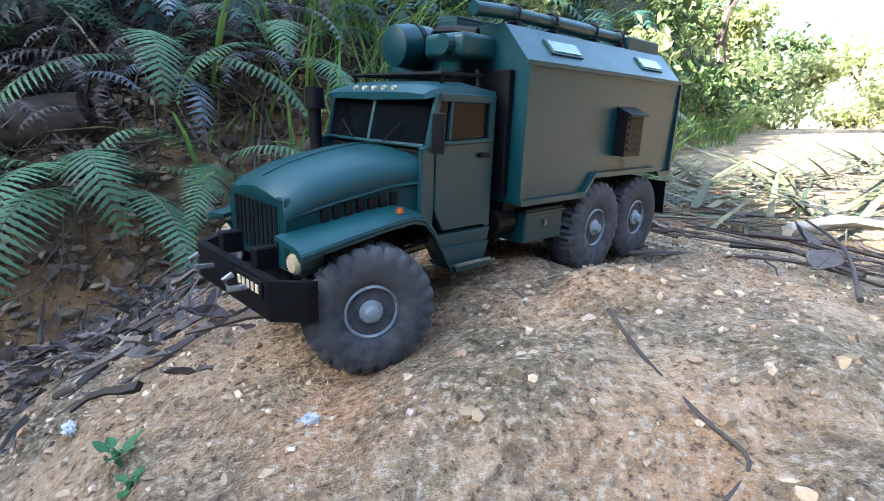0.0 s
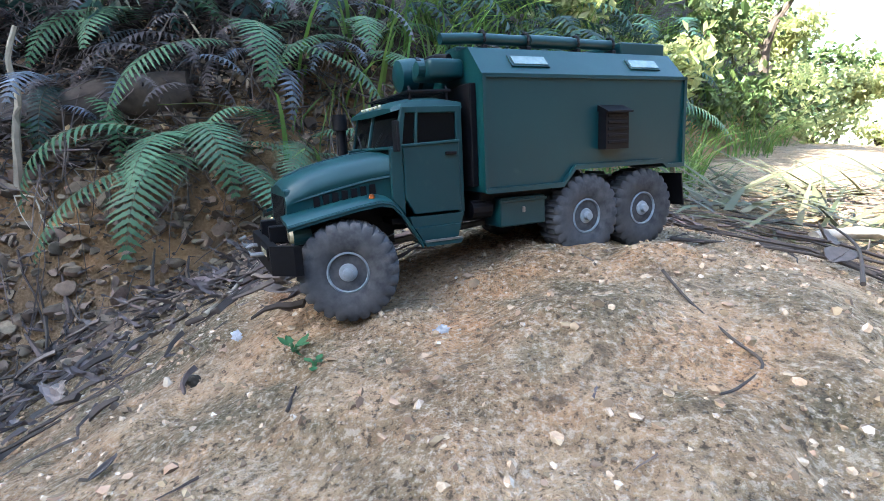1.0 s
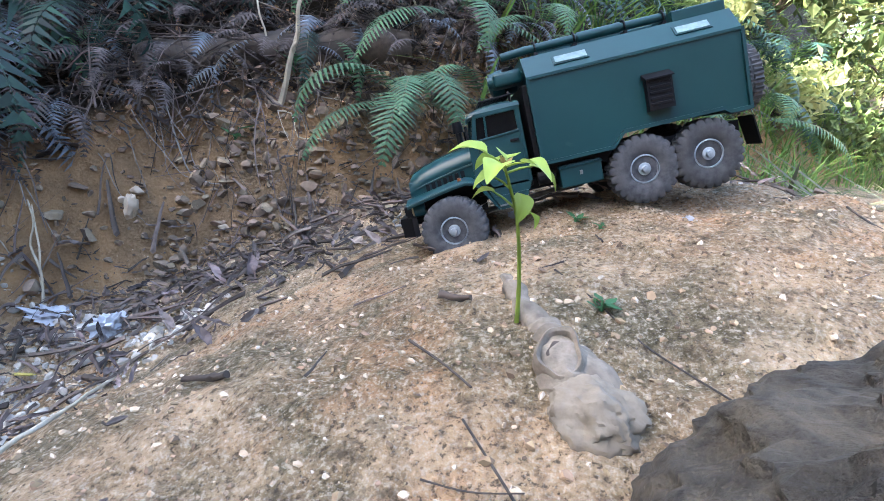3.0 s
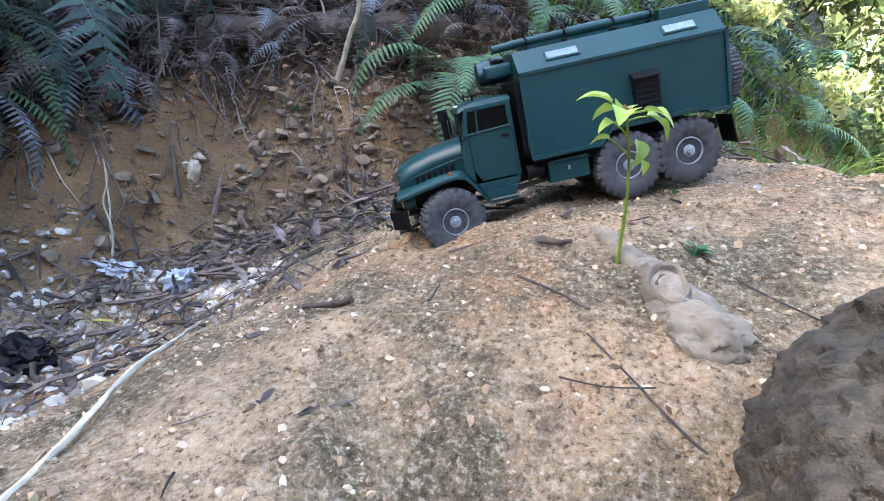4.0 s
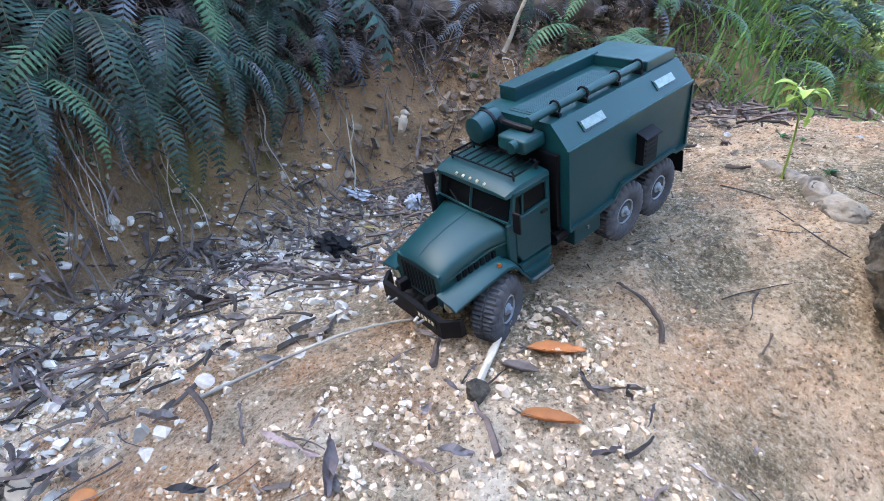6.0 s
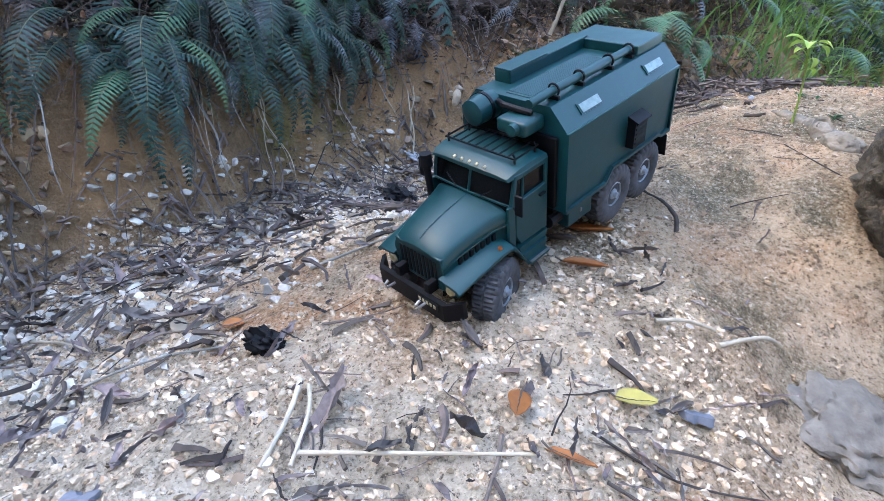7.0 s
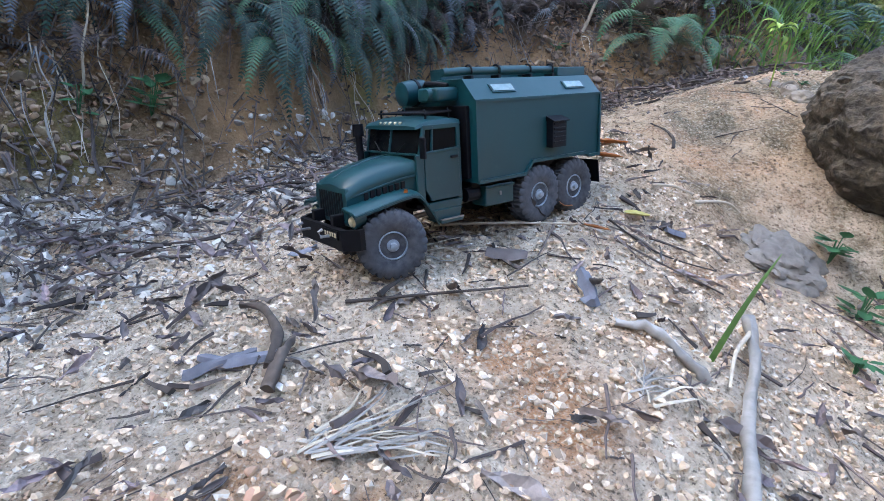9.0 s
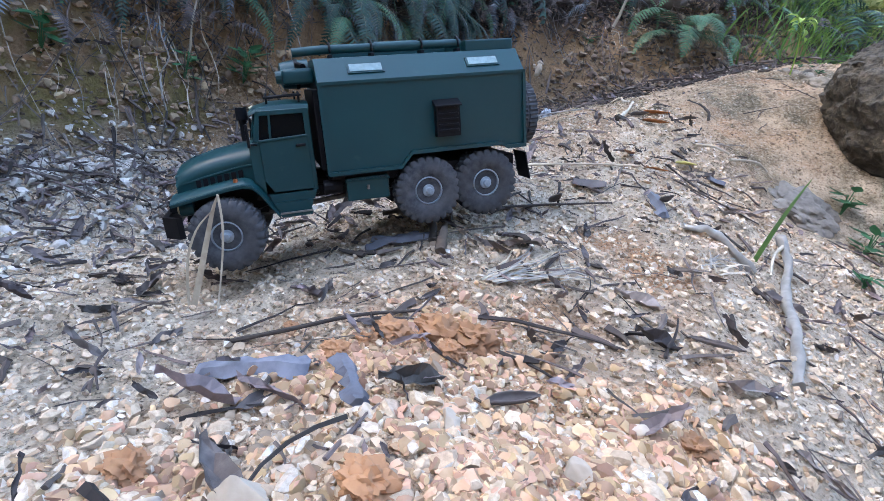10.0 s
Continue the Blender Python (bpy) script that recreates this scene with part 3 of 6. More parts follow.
        for x, z in line:
            t = min(max((x - 0.06) / 0.1, 0), 1)
            inner = 0.050 - 0.014 * t
            out = 0.0695 - 0.0045 * t * t
            rings.append([(x, side * inner, z + 0.0035), (x, side * (out - 0.004), z + 0.0008), (x, side * out, z - 0.0015), (x, side * out, z - 0.0060), (x, side * (out - 0.0022), z - 0.0060), (x, side * (out - 0.006), z - 0.0024), (x, side * inner, z + 0.0010)])
        add_loft(bm, rings)
        wing = part("wing", bm, GREEN, T, "", True)
        part("wing_edge", tube([(x, side * (0.0690 - 0.004 * min(max((x - 0.06) / 0.1, 0), 1) ** 2), z - 0.003) for x, z in line], 0.0012, 6), GREEN, wing)
        part("indicator", tube([(0.098, side * 0.0625, 0.0825), (0.098, side * 0.0625, 0.0860)], [0.0028, 0.0020], 8), AMBER, wing, "small amber indicator")
        hl = part("headlight", tube([(0.146, side * 0.0465, 0.0580), (0.160, side * 0.0465, 0.0575)], [0.0080, 0.0084], 16), GREEN, T, "round headlight in a green shell")
        part("lens", tube([(0.1595, side * 0.0465, 0.0575), (0.1625, side * 0.0465, 0.0575)], [0.0068, 0.0050], 16), LAMP, hl, "pale headlight lens")
        part("inner_wing", add_prism(bmesh.new(), [(0.070, 0.040), (0.070, 0.078), (0.150, 0.070), (0.158, 0.040)], *sorted((side * 0.030, side * 0.033))), BLACK, T)
        part("tow_hook", tube([(0.176, side * 0.026, 0.042), (0.190, side * 0.026, 0.043), (0.192, side * 0.026, 0.049), (0.187, side * 0.026, 0.051)], 0.0018, 6), STEEL, T)
    grille = part("grille", boxm(0.150, 0.1605, -0.0370, 0.0370, 0.050, 0.0930, 0.002), GREEN, T)
    for k in range(10):
        y = -0.027 + k * 0.006
        part("grille_slot", boxm(0.1600, 0.1613, y - 0.0018, y + 0.0018, 0.056, 0.087, 0.0003, 1), BLACK, grille)
    bm = bmesh.new()
    add_loft(bm, [[(x0, y, 0.0290), (x0, y, 0.0520), (x0 - 0.006, y, 0.0520), (x0 - 0.006, y, 0.0290)] for y, x0 in ((-0.066, 0.163), (-0.052, 0.1785), (0.052, 0.1785), (0.066, 0.163))])
    bumper = part("bumper", bm, BLACK, T, "black front bumper")
    plate = part("number_plate", boxm(0.1780, 0.1800, 0.012, 0.046, 0.0400, 0.0500, 0.0004, 1), BLACK, T, "dark plate with pale bars")
    for k in range(5):
        part("plate_bar", boxm(0.1798, 0.1803, 0.0425 - k * 0.0058 - 0.0036, 0.0425 - k * 0.0058, 0.0425, 0.0477, 0.0002, 1), LAMP, plate)

    # frame, boxes and running gear
    bm = bmesh.new()
    for side in (1, -1):
        add_box(bm, -0.235, 0.174, side * 0.024 - 0.004, side * 0.024 + 0.004, 0.050, 0.064, 0.0008, 1)
    for x in (-0.22, -0.15, -0.06, 0.02, 0.09, 0.14):
        add_box(bm, x - 0.004, x + 0.004, -0.022, 0.022, 0.051, 0.062, 0, 1)
    add_box(bm, -0.230, -0.004, -0.058, 0.058, 0.066, 0.0795, 0.001, 1)
    add_box(bm, 0.08, 0.14, -0.020, 0.020, 0.045, 0.075, 0.003, 1)
    part("chassis", bm, BLACK, T, "black chassis frame")
    for side in (1, -1):
        ys = sorted((side * 0.040, side * 0.0685))
        tb = part("toolbox", boxm(-0.067, -0.018, *ys, 0.047, 0.0735, 0.0015), GREEN, T)
        part("lid_strip", boxm(-0.068, -0.017, *sorted((side * 0.0675, side * 0.0700)), 0.0690, 0.0715, 0.0005, 1), GREEN, tb)
        part("latch", boxm(-0.044, -0.041, *sorted((side * 0.0680, side * 0.0702)), 0.0590, 0.0640, 0.0004, 1), STEEL, tb)
        part("air_tank", tube([(-0.014, side * 0.055, 0.064), (0.006, side * 0.055, 0.064)], [0.0085, 0.0085], 12), BLACK, T)
        fl = bmesh.new()
        add_loft(fl, [[(-0.238, side * 0.040, 0.082), (-0.238, side * 0.074, 0.082), (-0.244, side * 0.073, 0.048), (-0.244, side * 0.041, 0.048)],
                      [(-0.2395, side * 0.040, 0.082), (-0.2395, side * 0.074, 0.082), (-0.2455, side * 0.073, 0.048), (-0.2455, side * 0.041, 0.048)]])
        part("mudflap", fl, BLACK, T)
        part("leaf_spring", add_prism(bmesh.new(), [(-0.205, 0.050), (-0.150, 0.062), (-0.095, 0.050), (-0.150, 0.056)], *sorted((side * 0.030, side * 0.036))), STEEL, T)
        part("front_spring", add_prism(bmesh.new(), [(0.070, 0.048), (0.108, 0.038), (0.150, 0.048), (0.108, 0.033)], *sorted((side * 0.030, side * 0.036))), STEEL, T)
    snork = bmesh.new()
    add_tube(snork, [(0.086, -0.052, 0.080), (0.086, -0.055, 0.135), (0.086, -0.055, 0.142)], 0.0045, 10)
    add_tube(snork, [(0.086, -0.055, 0.141), (0.086, -0.055, 0.156)], [0.0075, 0.0068], 12)
    part("air_intake", snork, BLACK, T, "black raised air intake", True)
    part("rear_wall_door", boxm(-0.2405, -0.2375, -0.030, 0.030, 0.095, 0.180, 0.001), GREEN, body)

    # wheels
    tyre, rim = wheel_meshes()
    first = part("wheel", tyre, RUBBER, T, "dusty black lugged tyre", True)
    r = part("rim", rim, RIM, first, "grey bolted rim", True)
    wheels = [(first, 0.111, 0.0600, 0.027, 1, True)]
    for nm, x, z in WHEELS:
        for side in (1, -1):
            if nm == "front" and side > 0:
                continue
            w = new("wheel", first.data)
            w.parent, w["label"] = T, "dusty black lugged tyre"
            rr = new("rim", r.data)
            rr.parent, rr["label"] = w, "grey bolted rim"
            wheels.append((w, x, side * 0.0600, z, side, nm == "front"))
    spare = new("spare_wheel", first.data)
    spare.parent, spare["label"] = T, "spare tyre on the rear wall"
    spare.matrix_basis = pose(-0.257, 0.010, 0.125, 0, 0, 90)
    rr = new("rim", r.data)
    rr.parent = spare
    part("spare_bracket", tube([(-0.239, 0.010, 0.125), (-0.262, 0.010, 0.125)], 0.006, 10), BLACK, T)
    for nm, x, z in WHEELS:
        bm = tube([(x, -0.052, z), (x, 0.052, z)], 0.0065, 10)
        add_tube(bm, [(x - 0.016, 0.0, z), (x - 0.008, 0.0, z), (x + 0.008, 0.0, z), (x + 0.016, 0.0, z)], [0.006, 0.0125, 0.0125, 0.006], 12)
        part("axle", bm, BLACK, T, "black axle with a round differential", True)
    part("drive_shaft", tube([(0.092, 0, 0.032), (-0.097, 0, 0.048)], 0.0035, 8), STEEL, T)
    return T, wheels


truck, truck_wheels = build_truck()


# ---- boulder ----
def lumpy(name, centre, radii, seed, mat, sub=4, amp=0.12, freq=2.2, flat=0.0, parent=None, fine=0.02):
    bm = bmesh.new()
    bmesh.ops.create_icosphere(bm, subdivisions=sub, radius=1)
    sh = Vector((seed * 3.7, seed * 1.9, seed * 5.3))
    for v in bm.verts:
        n = v.co.normalized()
        k = 1 + amp * noise.fractal(n * freq + sh, 1.0, 2.0, 3) + fine * noise.noise(n * 11 + sh) + fine * 0.6 * noise.noise(n * 27 + sh) + (fine * 0.4 * noise.noise(n * 60 + sh) if sub > 5 else 0)
        v.co = Vector((n.x * radii[0], n.y * radii[1], n.z * radii[2])) * k
    ob = part(name, bm, mat, parent, smooth=True)
    ob.location = centre
    return ob


boulder = lumpy("boulder", (0.248, -0.235, 0.080), (0.412, 0.290, 0.244), 3, ROCK, 7, 0.09, 1.8, fine=0.027)
tagged(boulder, "large dark weathered boulder half sunk in earth", "boulder")


# ---- plants, stones and litter ----
rng = np.random.default_rng(11)


def leafy(name, colour, dark, rough=0.55, scale=40, thin=0.25):
    """Leaf material: mottled, a little light passes through."""
    m = plain(name, colour, dark, scale=scale, rough=rough, bumpy=0.2, spec=0.35)
    nt = m.node_tree
    b = nt.nodes["Principled BSDF"]
    col = b.inputs["Base Color"].links[0].from_socket
    tr = nt.nodes.new("ShaderNodeBsdfTranslucent")
    ms = nt.nodes.new("ShaderNodeMixShader")
    ms.inputs[0].default_value = thin
    nt.links.new(col, tr.inputs["Color"])
    nt.links.new(b.outputs[0], ms.inputs[1])
    nt.links.new(tr.outputs[0], ms.inputs[2])
    nt.links.new(ms.outputs[0], nt.nodes["Material Output"].inputs["Surface"])
    return m


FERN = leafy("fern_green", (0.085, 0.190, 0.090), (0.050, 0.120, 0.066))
# deep green, taken darker still for the shade among the fronds
FERN_SHADED = island_vary(leafy("fern_deep_green_shaded", (0.026, 0.070, 0.052), (0.010, 0.030, 0.025)), 0.35, 1.9)
FERN_DEAD = island_vary(leafy("dead_fern", (0.105, 0.088, 0.086), (0.055, 0.045, 0.044), rough=0.8), 0.4, 1.9)
STALK = plain("fern_stalk", (0.13, 0.14, 0.06), (0.09, 0.07, 0.04), scale=60)
YOUNG = leafy("young_leaf", (0.33, 0.45, 0.085), (0.25, 0.36, 0.065), rough=0.45, scale=30, thin=0.35)
YOUNG_RED = leafy("young_tip_leaf", (0.40, 0.27, 0.10), (0.30, 0.22, 0.07), rough=0.45, scale=30, thin=0.35)
WEED = leafy("weed_leaf", (0.065, 0.20, 0.080), (0.040, 0.13, 0.055))
GRASS = island_vary(leafy("grass_blade", (0.17, 0.28, 0.065), (0.10, 0.18, 0.05), thin=0.4), 0.6, 1.5, 0.04)
# one foliage in two tones: sun glare and shade are put into the colours
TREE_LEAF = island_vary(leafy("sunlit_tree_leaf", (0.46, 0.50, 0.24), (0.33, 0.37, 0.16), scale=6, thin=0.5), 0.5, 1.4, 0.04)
TREE_SHADED = island_vary(leafy("shaded_tree_leaf", (0.09, 0.14, 0.045), (0.05, 0.085, 0.03), scale=6), 0.5, 1.4, 0.03)
BARK = plain("bark", (0.115, 0.088, 0.068), (0.050, 0.038, 0.031), scale=50, rough=0.9, bumpy=0.7, dist=0.003)
GREY_WOOD = plain("weathered_wood", (0.30, 0.285, 0.26), (0.19, 0.175, 0.155), scale=60, rough=0.9, bumpy=0.6, dist=0.002)
PALE_WOOD = plain("bleached_stick", (0.50, 0.445, 0.35), (0.33, 0.28, 0.21), scale=80, rough=0.85, bumpy=0.4)
DARK_WOOD = plain("dark_twig", (0.075, 0.058, 0.048), (0.045, 0.035, 0.03), scale=80, rough=0.9, bumpy=0.5)
TWIG = island_vary(plain("twigs", (0.080, 0.062, 0.054), (0.042, 0.032, 0.028), scale=70, rough=0.9, vary=False), 0.35, 2.6, 0.02)
LITTER = island_vary(plain("leaf_litter", (0.100, 0.080, 0.076), (0.048, 0.039, 0.038), scale=50, rough=0.8, vary=False), 0.35, 2.7, 0.03)
# the litter again at half brightness, with the bank's shade in its colour
LITTER_SHADED = island_vary(plain("shaded_leaf_litter", (0.050, 0.039, 0.038), (0.022, 0.018, 0.018), scale=50, rough=0.8, vary=False), 0.35, 2.4, 0.03)
BROAD_LITTER = island_vary(plain("broad_dead_leaf", (0.125, 0.098, 0.090), (0.060, 0.047, 0.044), scale=90, rough=0.7, vary=False, bumpy=0.5, dist=0.003), 0.30, 3.0, 0.035)


def pebble_material():
    """Mixed gravel: each stone takes its own tone, from grey through beige and pinkish clay to white."""
    m, nt, b = material("pebbles", 0.95, 0, 0.2)
    g = nt.nodes.new("ShaderNodeNewGeometry")
    tone = ramp(nt, g.outputs["Random Per Island"], ((0.0, (0.20, 0.15, 0.11)), (0.20, (0.42, 0.315, 0.22)), (0.45, (0.57, 0.455, 0.33)), (0.66, (0.62, 0.485, 0.345)), (0.78, (0.52, 0.345, 0.22)), (0.84, (0.56, 0.48, 0.39)), (0.95, (0.64, 0.57, 0.48)), (1.0, (0.74, 0.69, 0.62))))
    fine = noise_node(nt, 260, 5, 0.65)
    col = mix(nt, mask(nt, fine, 0.42, 0.66), tone, mix(nt, 0.45, tone, (0.22, 0.155, 0.10)))
    nt.links.new(col, b.inputs["Base Color"])
    bump(nt, b, fine, 0.6, 0.0015)
    return m


PEBBLE = pebble_material()
WASHED = island_vary(plain("washed_pale_stones", (0.66, 0.62, 0.56), (0.47, 0.42, 0.36), scale=160, rough=0.95, vary=False, bumpy=0.5), 0.45, 1.15, 0.02)
CLAY = plain("orange_clay", (0.46, 0.235, 0.11), (0.33, 0.165, 0.082), scale=90, rough=0.95, bumpy=0.6, dist=0.002)
CRUMB = island_vary(plain("clay_crumbs", (0.52, 0.34, 0.215), (0.44, 0.265, 0.15), scale=90, rough=0.95, vary=False, bumpy=0.5), 0.55, 1.3, 0.02)
ORANGE_LEAF = leafy("orange_dry_leaf", (0.52, 0.20, 0.055), (0.36, 0.13, 0.04), rough=0.5, scale=70)
YELLOW_LEAF = leafy("yellow_leaf", (0.58, 0.50, 0.13), (0.44, 0.37, 0.10), rough=0.5, scale=70)
GREY_LEAF = leafy("grey_dry_leaf", (0.22, 0.19, 0.18), (0.13, 0.11, 0.105), rough=0.8, scale=70)
PLASTIC = plain("torn_plastic", (0.52, 0.55, 0.60), (0.36, 0.38, 0.43), scale=30, rough=0.35, bumpy=0.5, dist=0.004)
SLATE_BARK = plain("blue_grey_bark", (0.16, 0.17, 0.205), (0.085, 0.09, 0.11), scale=60, rough=0.8, bumpy=0.5)
STUMP = plain("pale_root", (0.235, 0.20, 0.16), (0.12, 0.10, 0.078), scale=110, rough=0.9, bumpy=0.7, dist=0.003)


# -- ferns --
def frond_data(length, rise, fall, pairs, teeth, bend=0.0, width=0.17, seed=0):
    """Verts and faces of a feathered frond along +x: a stalk that rises, then droops, with toothed leaflets."""
    r = np.random.default_rng(seed)
    V, F, matid = [], [], []
    n = pairs + 6
    p, ang, yaw = Vector((0, 0, 0)), rise, 0.0
    line = []
    for i in range(n + 1):
        s = i / n
        d = Vector((math.cos(ang) * math.cos(yaw), math.cos(ang) * math.sin(yaw), math.sin(ang)))
        line.append((p.copy(), d))
        p += d * (length / n)
        ang -= (rise + fall) / n * (0.5 + 1.0 * s)
        yaw += bend / n
    def ring(c, d, rad):
        u = d.cross(Vector((0, 0, 1))).normalized()
        w = u.cross(d)
        k = len(V)
        V.extend([c + u * rad, c + w * rad, c - u * rad])
        return k
    prev = None
    for i, (c, d) in enumerate(line):
        k = ring(c, d, 0.0016 * length / 0.35 * (1.05 - i / n))
        if prev is not None:
            for a in range(3):
                F.append((prev + a, prev + (a + 1) % 3, k + (a + 1) % 3, k + a))
                matid.append(1)
        prev = k
    for i in range(5, n):
        c, d = line[i]
        s = (i - 5) / (n - 5)
        prof = min(1.0, 0.55 + s * 2.2) * (1 - s ** 2.6) + 0.06
        side0 = d.cross(Vector((0, 0, 1))).normalized()
        up = side0.cross(d)
        for sd in (1, -1):
            ll = length * width * prof * r.uniform(0.88, 1.08)
            sweep = 0.30 + 0.35 * s
            q = (side0 * sd * math.cos(sweep) + d * math.sin(sweep) + up * r.uniform(-0.10, 0.02)).normalized()
            cross = q.cross(up).normalized()
            half = length / n * 0.34
            k = len(V)
            for j in range(2 * teeth + 1):
                t = j / (2 * teeth)
                w = half * (1 - t ** 1.8) * (1.0 if j % 2 == 0 else 0.62) + 0.0003
                m = c + q * ll * t - up * ll * 0.22 * t * t
                V.extend([m + cross * w, m - cross * w])
            for j in range(2 * teeth):
                a = k + 2 * j
                F.append((a, a + 1, a + 3, a + 2))
                matid.append(0)
    return V, F, matid


def mesh_data(name, V, F, matid, mats):
    me = bpy.data.meshes.new(name)
    me.from_pydata([tuple(v) for v in V], [], F)
    for m in mats:
        me.materials.append(m)
    me.polygons.foreach_set("material_index", matid)
    me.update()
    return me


FRONDS = [mesh_data("frond", *frond_data(1.0, *a), [FERN, STALK]) for a in
          ((0.5, 1.5, 24, 4, 0.2, 0.17, 1), (0.3, 1.1, 26, 4, -0.25, 0.165, 2), (0.8, 1.9, 24, 4, 0.1, 0.18, 3), (0.15, 1.45, 28, 4, -0.1, 0.16, 4))]
# the sky's sheen on some fronds, painted as a blue-grey leaf colour
FERN_SHEEN = island_vary(leafy("sheen_fern", (0.160, 0.190, 0.230), (0.075, 0.095, 0.115), rough=0.4), 0.4, 1.6)
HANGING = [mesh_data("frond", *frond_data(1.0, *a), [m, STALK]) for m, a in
           ((FERN_SHADED, (0.25, 2.0, 25, 3, 0.15, 0.110, 5)), (FERN_SHADED, (-0.1, 1.5, 26, 3, -0.2, 0.100, 6)), (FERN_SHEEN, (0.1, 2.0, 27, 3, 0.2, 0.095, 17)), (FERN_SHADED, (0.5, 2.2, 24, 3, 0.15, 0.112, 7)),
            (FERN, (0.1, 1.7, 25, 3, -0.1, 0.100, 8)), (FERN_SHADED, (0.0, 1.9, 25, 3, 0.1, 0.104, 9)), (FERN_SHADED, (0.2, 2.1, 27, 3, -0.3, 0.105, 10)))]


def fern(x, y, dz, heading, spread, sizes, meshes, label, seed):
    """A fern rooted at (x, y): fronds fan round its heading."""
    z = ground_z(x, y)
    T = thing("fern", label, "fern", pose(x, y, z - 0.01), "ferns on the bank")
    r = random.Random(seed)
    n = len(sizes)
    for i, s in enumerate(sizes):
        a = heading + spread * ((i + 0.5) / n - 0.5) + r.uniform(-9, 9)
        f = new("frond", meshes[(i + seed) % len(meshes)])
        f.parent = T
        f.matrix_basis = pose(0, 0, dz * r.random(), r.uniform(-14, 14), r.uniform(-10, 8), a) @ Matrix.Scale(s, 4)
    return T


fern(-0.56, 0.86, 0.03, -80, 170, (0.30, 0.38, 0.35, 0.38, 0.36, 0.34, 0.36, 0.28), FRONDS, "bright green fern with long arching fronds on the bank", 1)
fern(-0.32, 1.14, 0.05, -60, 250, (0.30, 0.32, 0.30, 0.28, 0.30, 0.26), FRONDS, "bright green fern with spread fronds above the track", 2)
fern(-0.80, 1.12, 0.05, -70, 200, (0.36, 0.34, 0.36, 0.30, 0.33), FRONDS, "green fern with drooping fronds among dead twigs", 3)
fern(0.10, 1.58, 0.05, -50, 250, (0.40, 0.42, 0.40, 0.36, 0.42, 0.36), FRONDS, "tall green fern on the bank top", 4)
fern(0.55, 2.05, 0.05, -40, 260, (0.45, 0.40, 0.45, 0.42, 0.40), FRONDS, "tall green fern on the bank top", 5)
fern(-0.86, 0.93, 0.05, -70, 230, (0.34, 0.36, 0.30, 0.34, 0.30), HANGING, "dull green fern with fronds drooping over dead twigs", 8)
fern(-0.40, 0.93, 0.04, -70, 220, (0.24, 0.28, 0.26, 0.28, 0.24), FRONDS, "small bright green fern at the bank edge", 9)
fern(-0.54, 1.02, 0.05, -60, 240, (0.38, 0.36, 0.34, 0.36, 0.30), FRONDS, "tall green fern on the bank top", 6)
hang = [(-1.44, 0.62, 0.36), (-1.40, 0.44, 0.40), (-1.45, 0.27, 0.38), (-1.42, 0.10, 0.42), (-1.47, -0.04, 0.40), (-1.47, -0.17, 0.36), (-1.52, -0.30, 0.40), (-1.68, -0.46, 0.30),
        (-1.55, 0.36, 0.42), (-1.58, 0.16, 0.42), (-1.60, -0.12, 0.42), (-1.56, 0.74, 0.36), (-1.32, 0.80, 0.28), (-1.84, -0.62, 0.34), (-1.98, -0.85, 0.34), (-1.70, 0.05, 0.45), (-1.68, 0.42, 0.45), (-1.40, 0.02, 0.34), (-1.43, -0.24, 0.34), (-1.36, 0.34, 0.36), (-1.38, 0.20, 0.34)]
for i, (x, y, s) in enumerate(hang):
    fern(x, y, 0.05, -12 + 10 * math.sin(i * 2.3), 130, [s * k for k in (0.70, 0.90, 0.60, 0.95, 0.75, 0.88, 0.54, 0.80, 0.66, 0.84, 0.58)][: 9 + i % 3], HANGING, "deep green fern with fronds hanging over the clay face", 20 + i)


def joined(name, pieces, mat, label, category):
    """One object of very many small pieces: each a (verts, faces) pair."""
    V, F, k = [], [], 0
    for v, f in pieces:
        V.append(np.asarray(v, float))
        F.extend([tuple(int(q) + k for q in g) for g in f])
        k += len(v)
    ob = mesh_of(name, np.concatenate(V), F, mat)
    return tagged(ob, label, category, kind="stuff")


def turn(rx, ry, rz):
    return np.array(Euler((rx, ry, rz)).to_matrix())


# dense undergrowth of old fronds higher up the bank
def undergrowth(name, mat, n, dmin, dmax, size, label, seed, rise):
    r = np.random.default_rng(seed)
    shapes = [frond_data(1.0, rise, 1.5, 14, 1, b, 0.16, 40 + k) for k, b in enumerate((0.2, -0.3, 0.0))]
    shapes = [(np.array([tuple(v) for v in V]), F) for V, F, _ in shapes]
    out = []
    while len(out) < n:
        x, y = r.uniform(-2.9, 1.4), r.uniform(-2.0, 3.4)
        d = float(bank_distance(np.array([x]), np.array([y]))[0])
        if not dmin < d < dmax:
            continue
        V, F = shapes[len(out) % 3]
        s = size * r.uniform(0.6, 1.3)
        m = turn(r.uniform(-0.4, 0.4), r.uniform(-0.4, 0.5), r.uniform(-2.6, 1.4))
        out.append((V @ m.T * s + np.array([x, y, ground_z(x, y) + r.uniform(-0.02, 0.06)]), F))
    return joined(name, out, mat, label, "undergrowth")


undergrowth("dead_fern_tangle", FERN_DEAD, 2300, 0.19, 1.0, 0.17, "tangle of dead grey-brown fern fronds on the bank", 5, 0.4)
undergrowth("fern_thicket", FERN_SHADED, 950, 0.32, 2.0, 0.44, "thicket of deep green ferns up the bank", 6, 0.8)


undergrowth("silvered_fern_tangle", FERN_SHEEN, 420, 0.20, 0.75, 0.20, "fern fronds with a painted pale sheen over the bank edge", 7, 0.3)


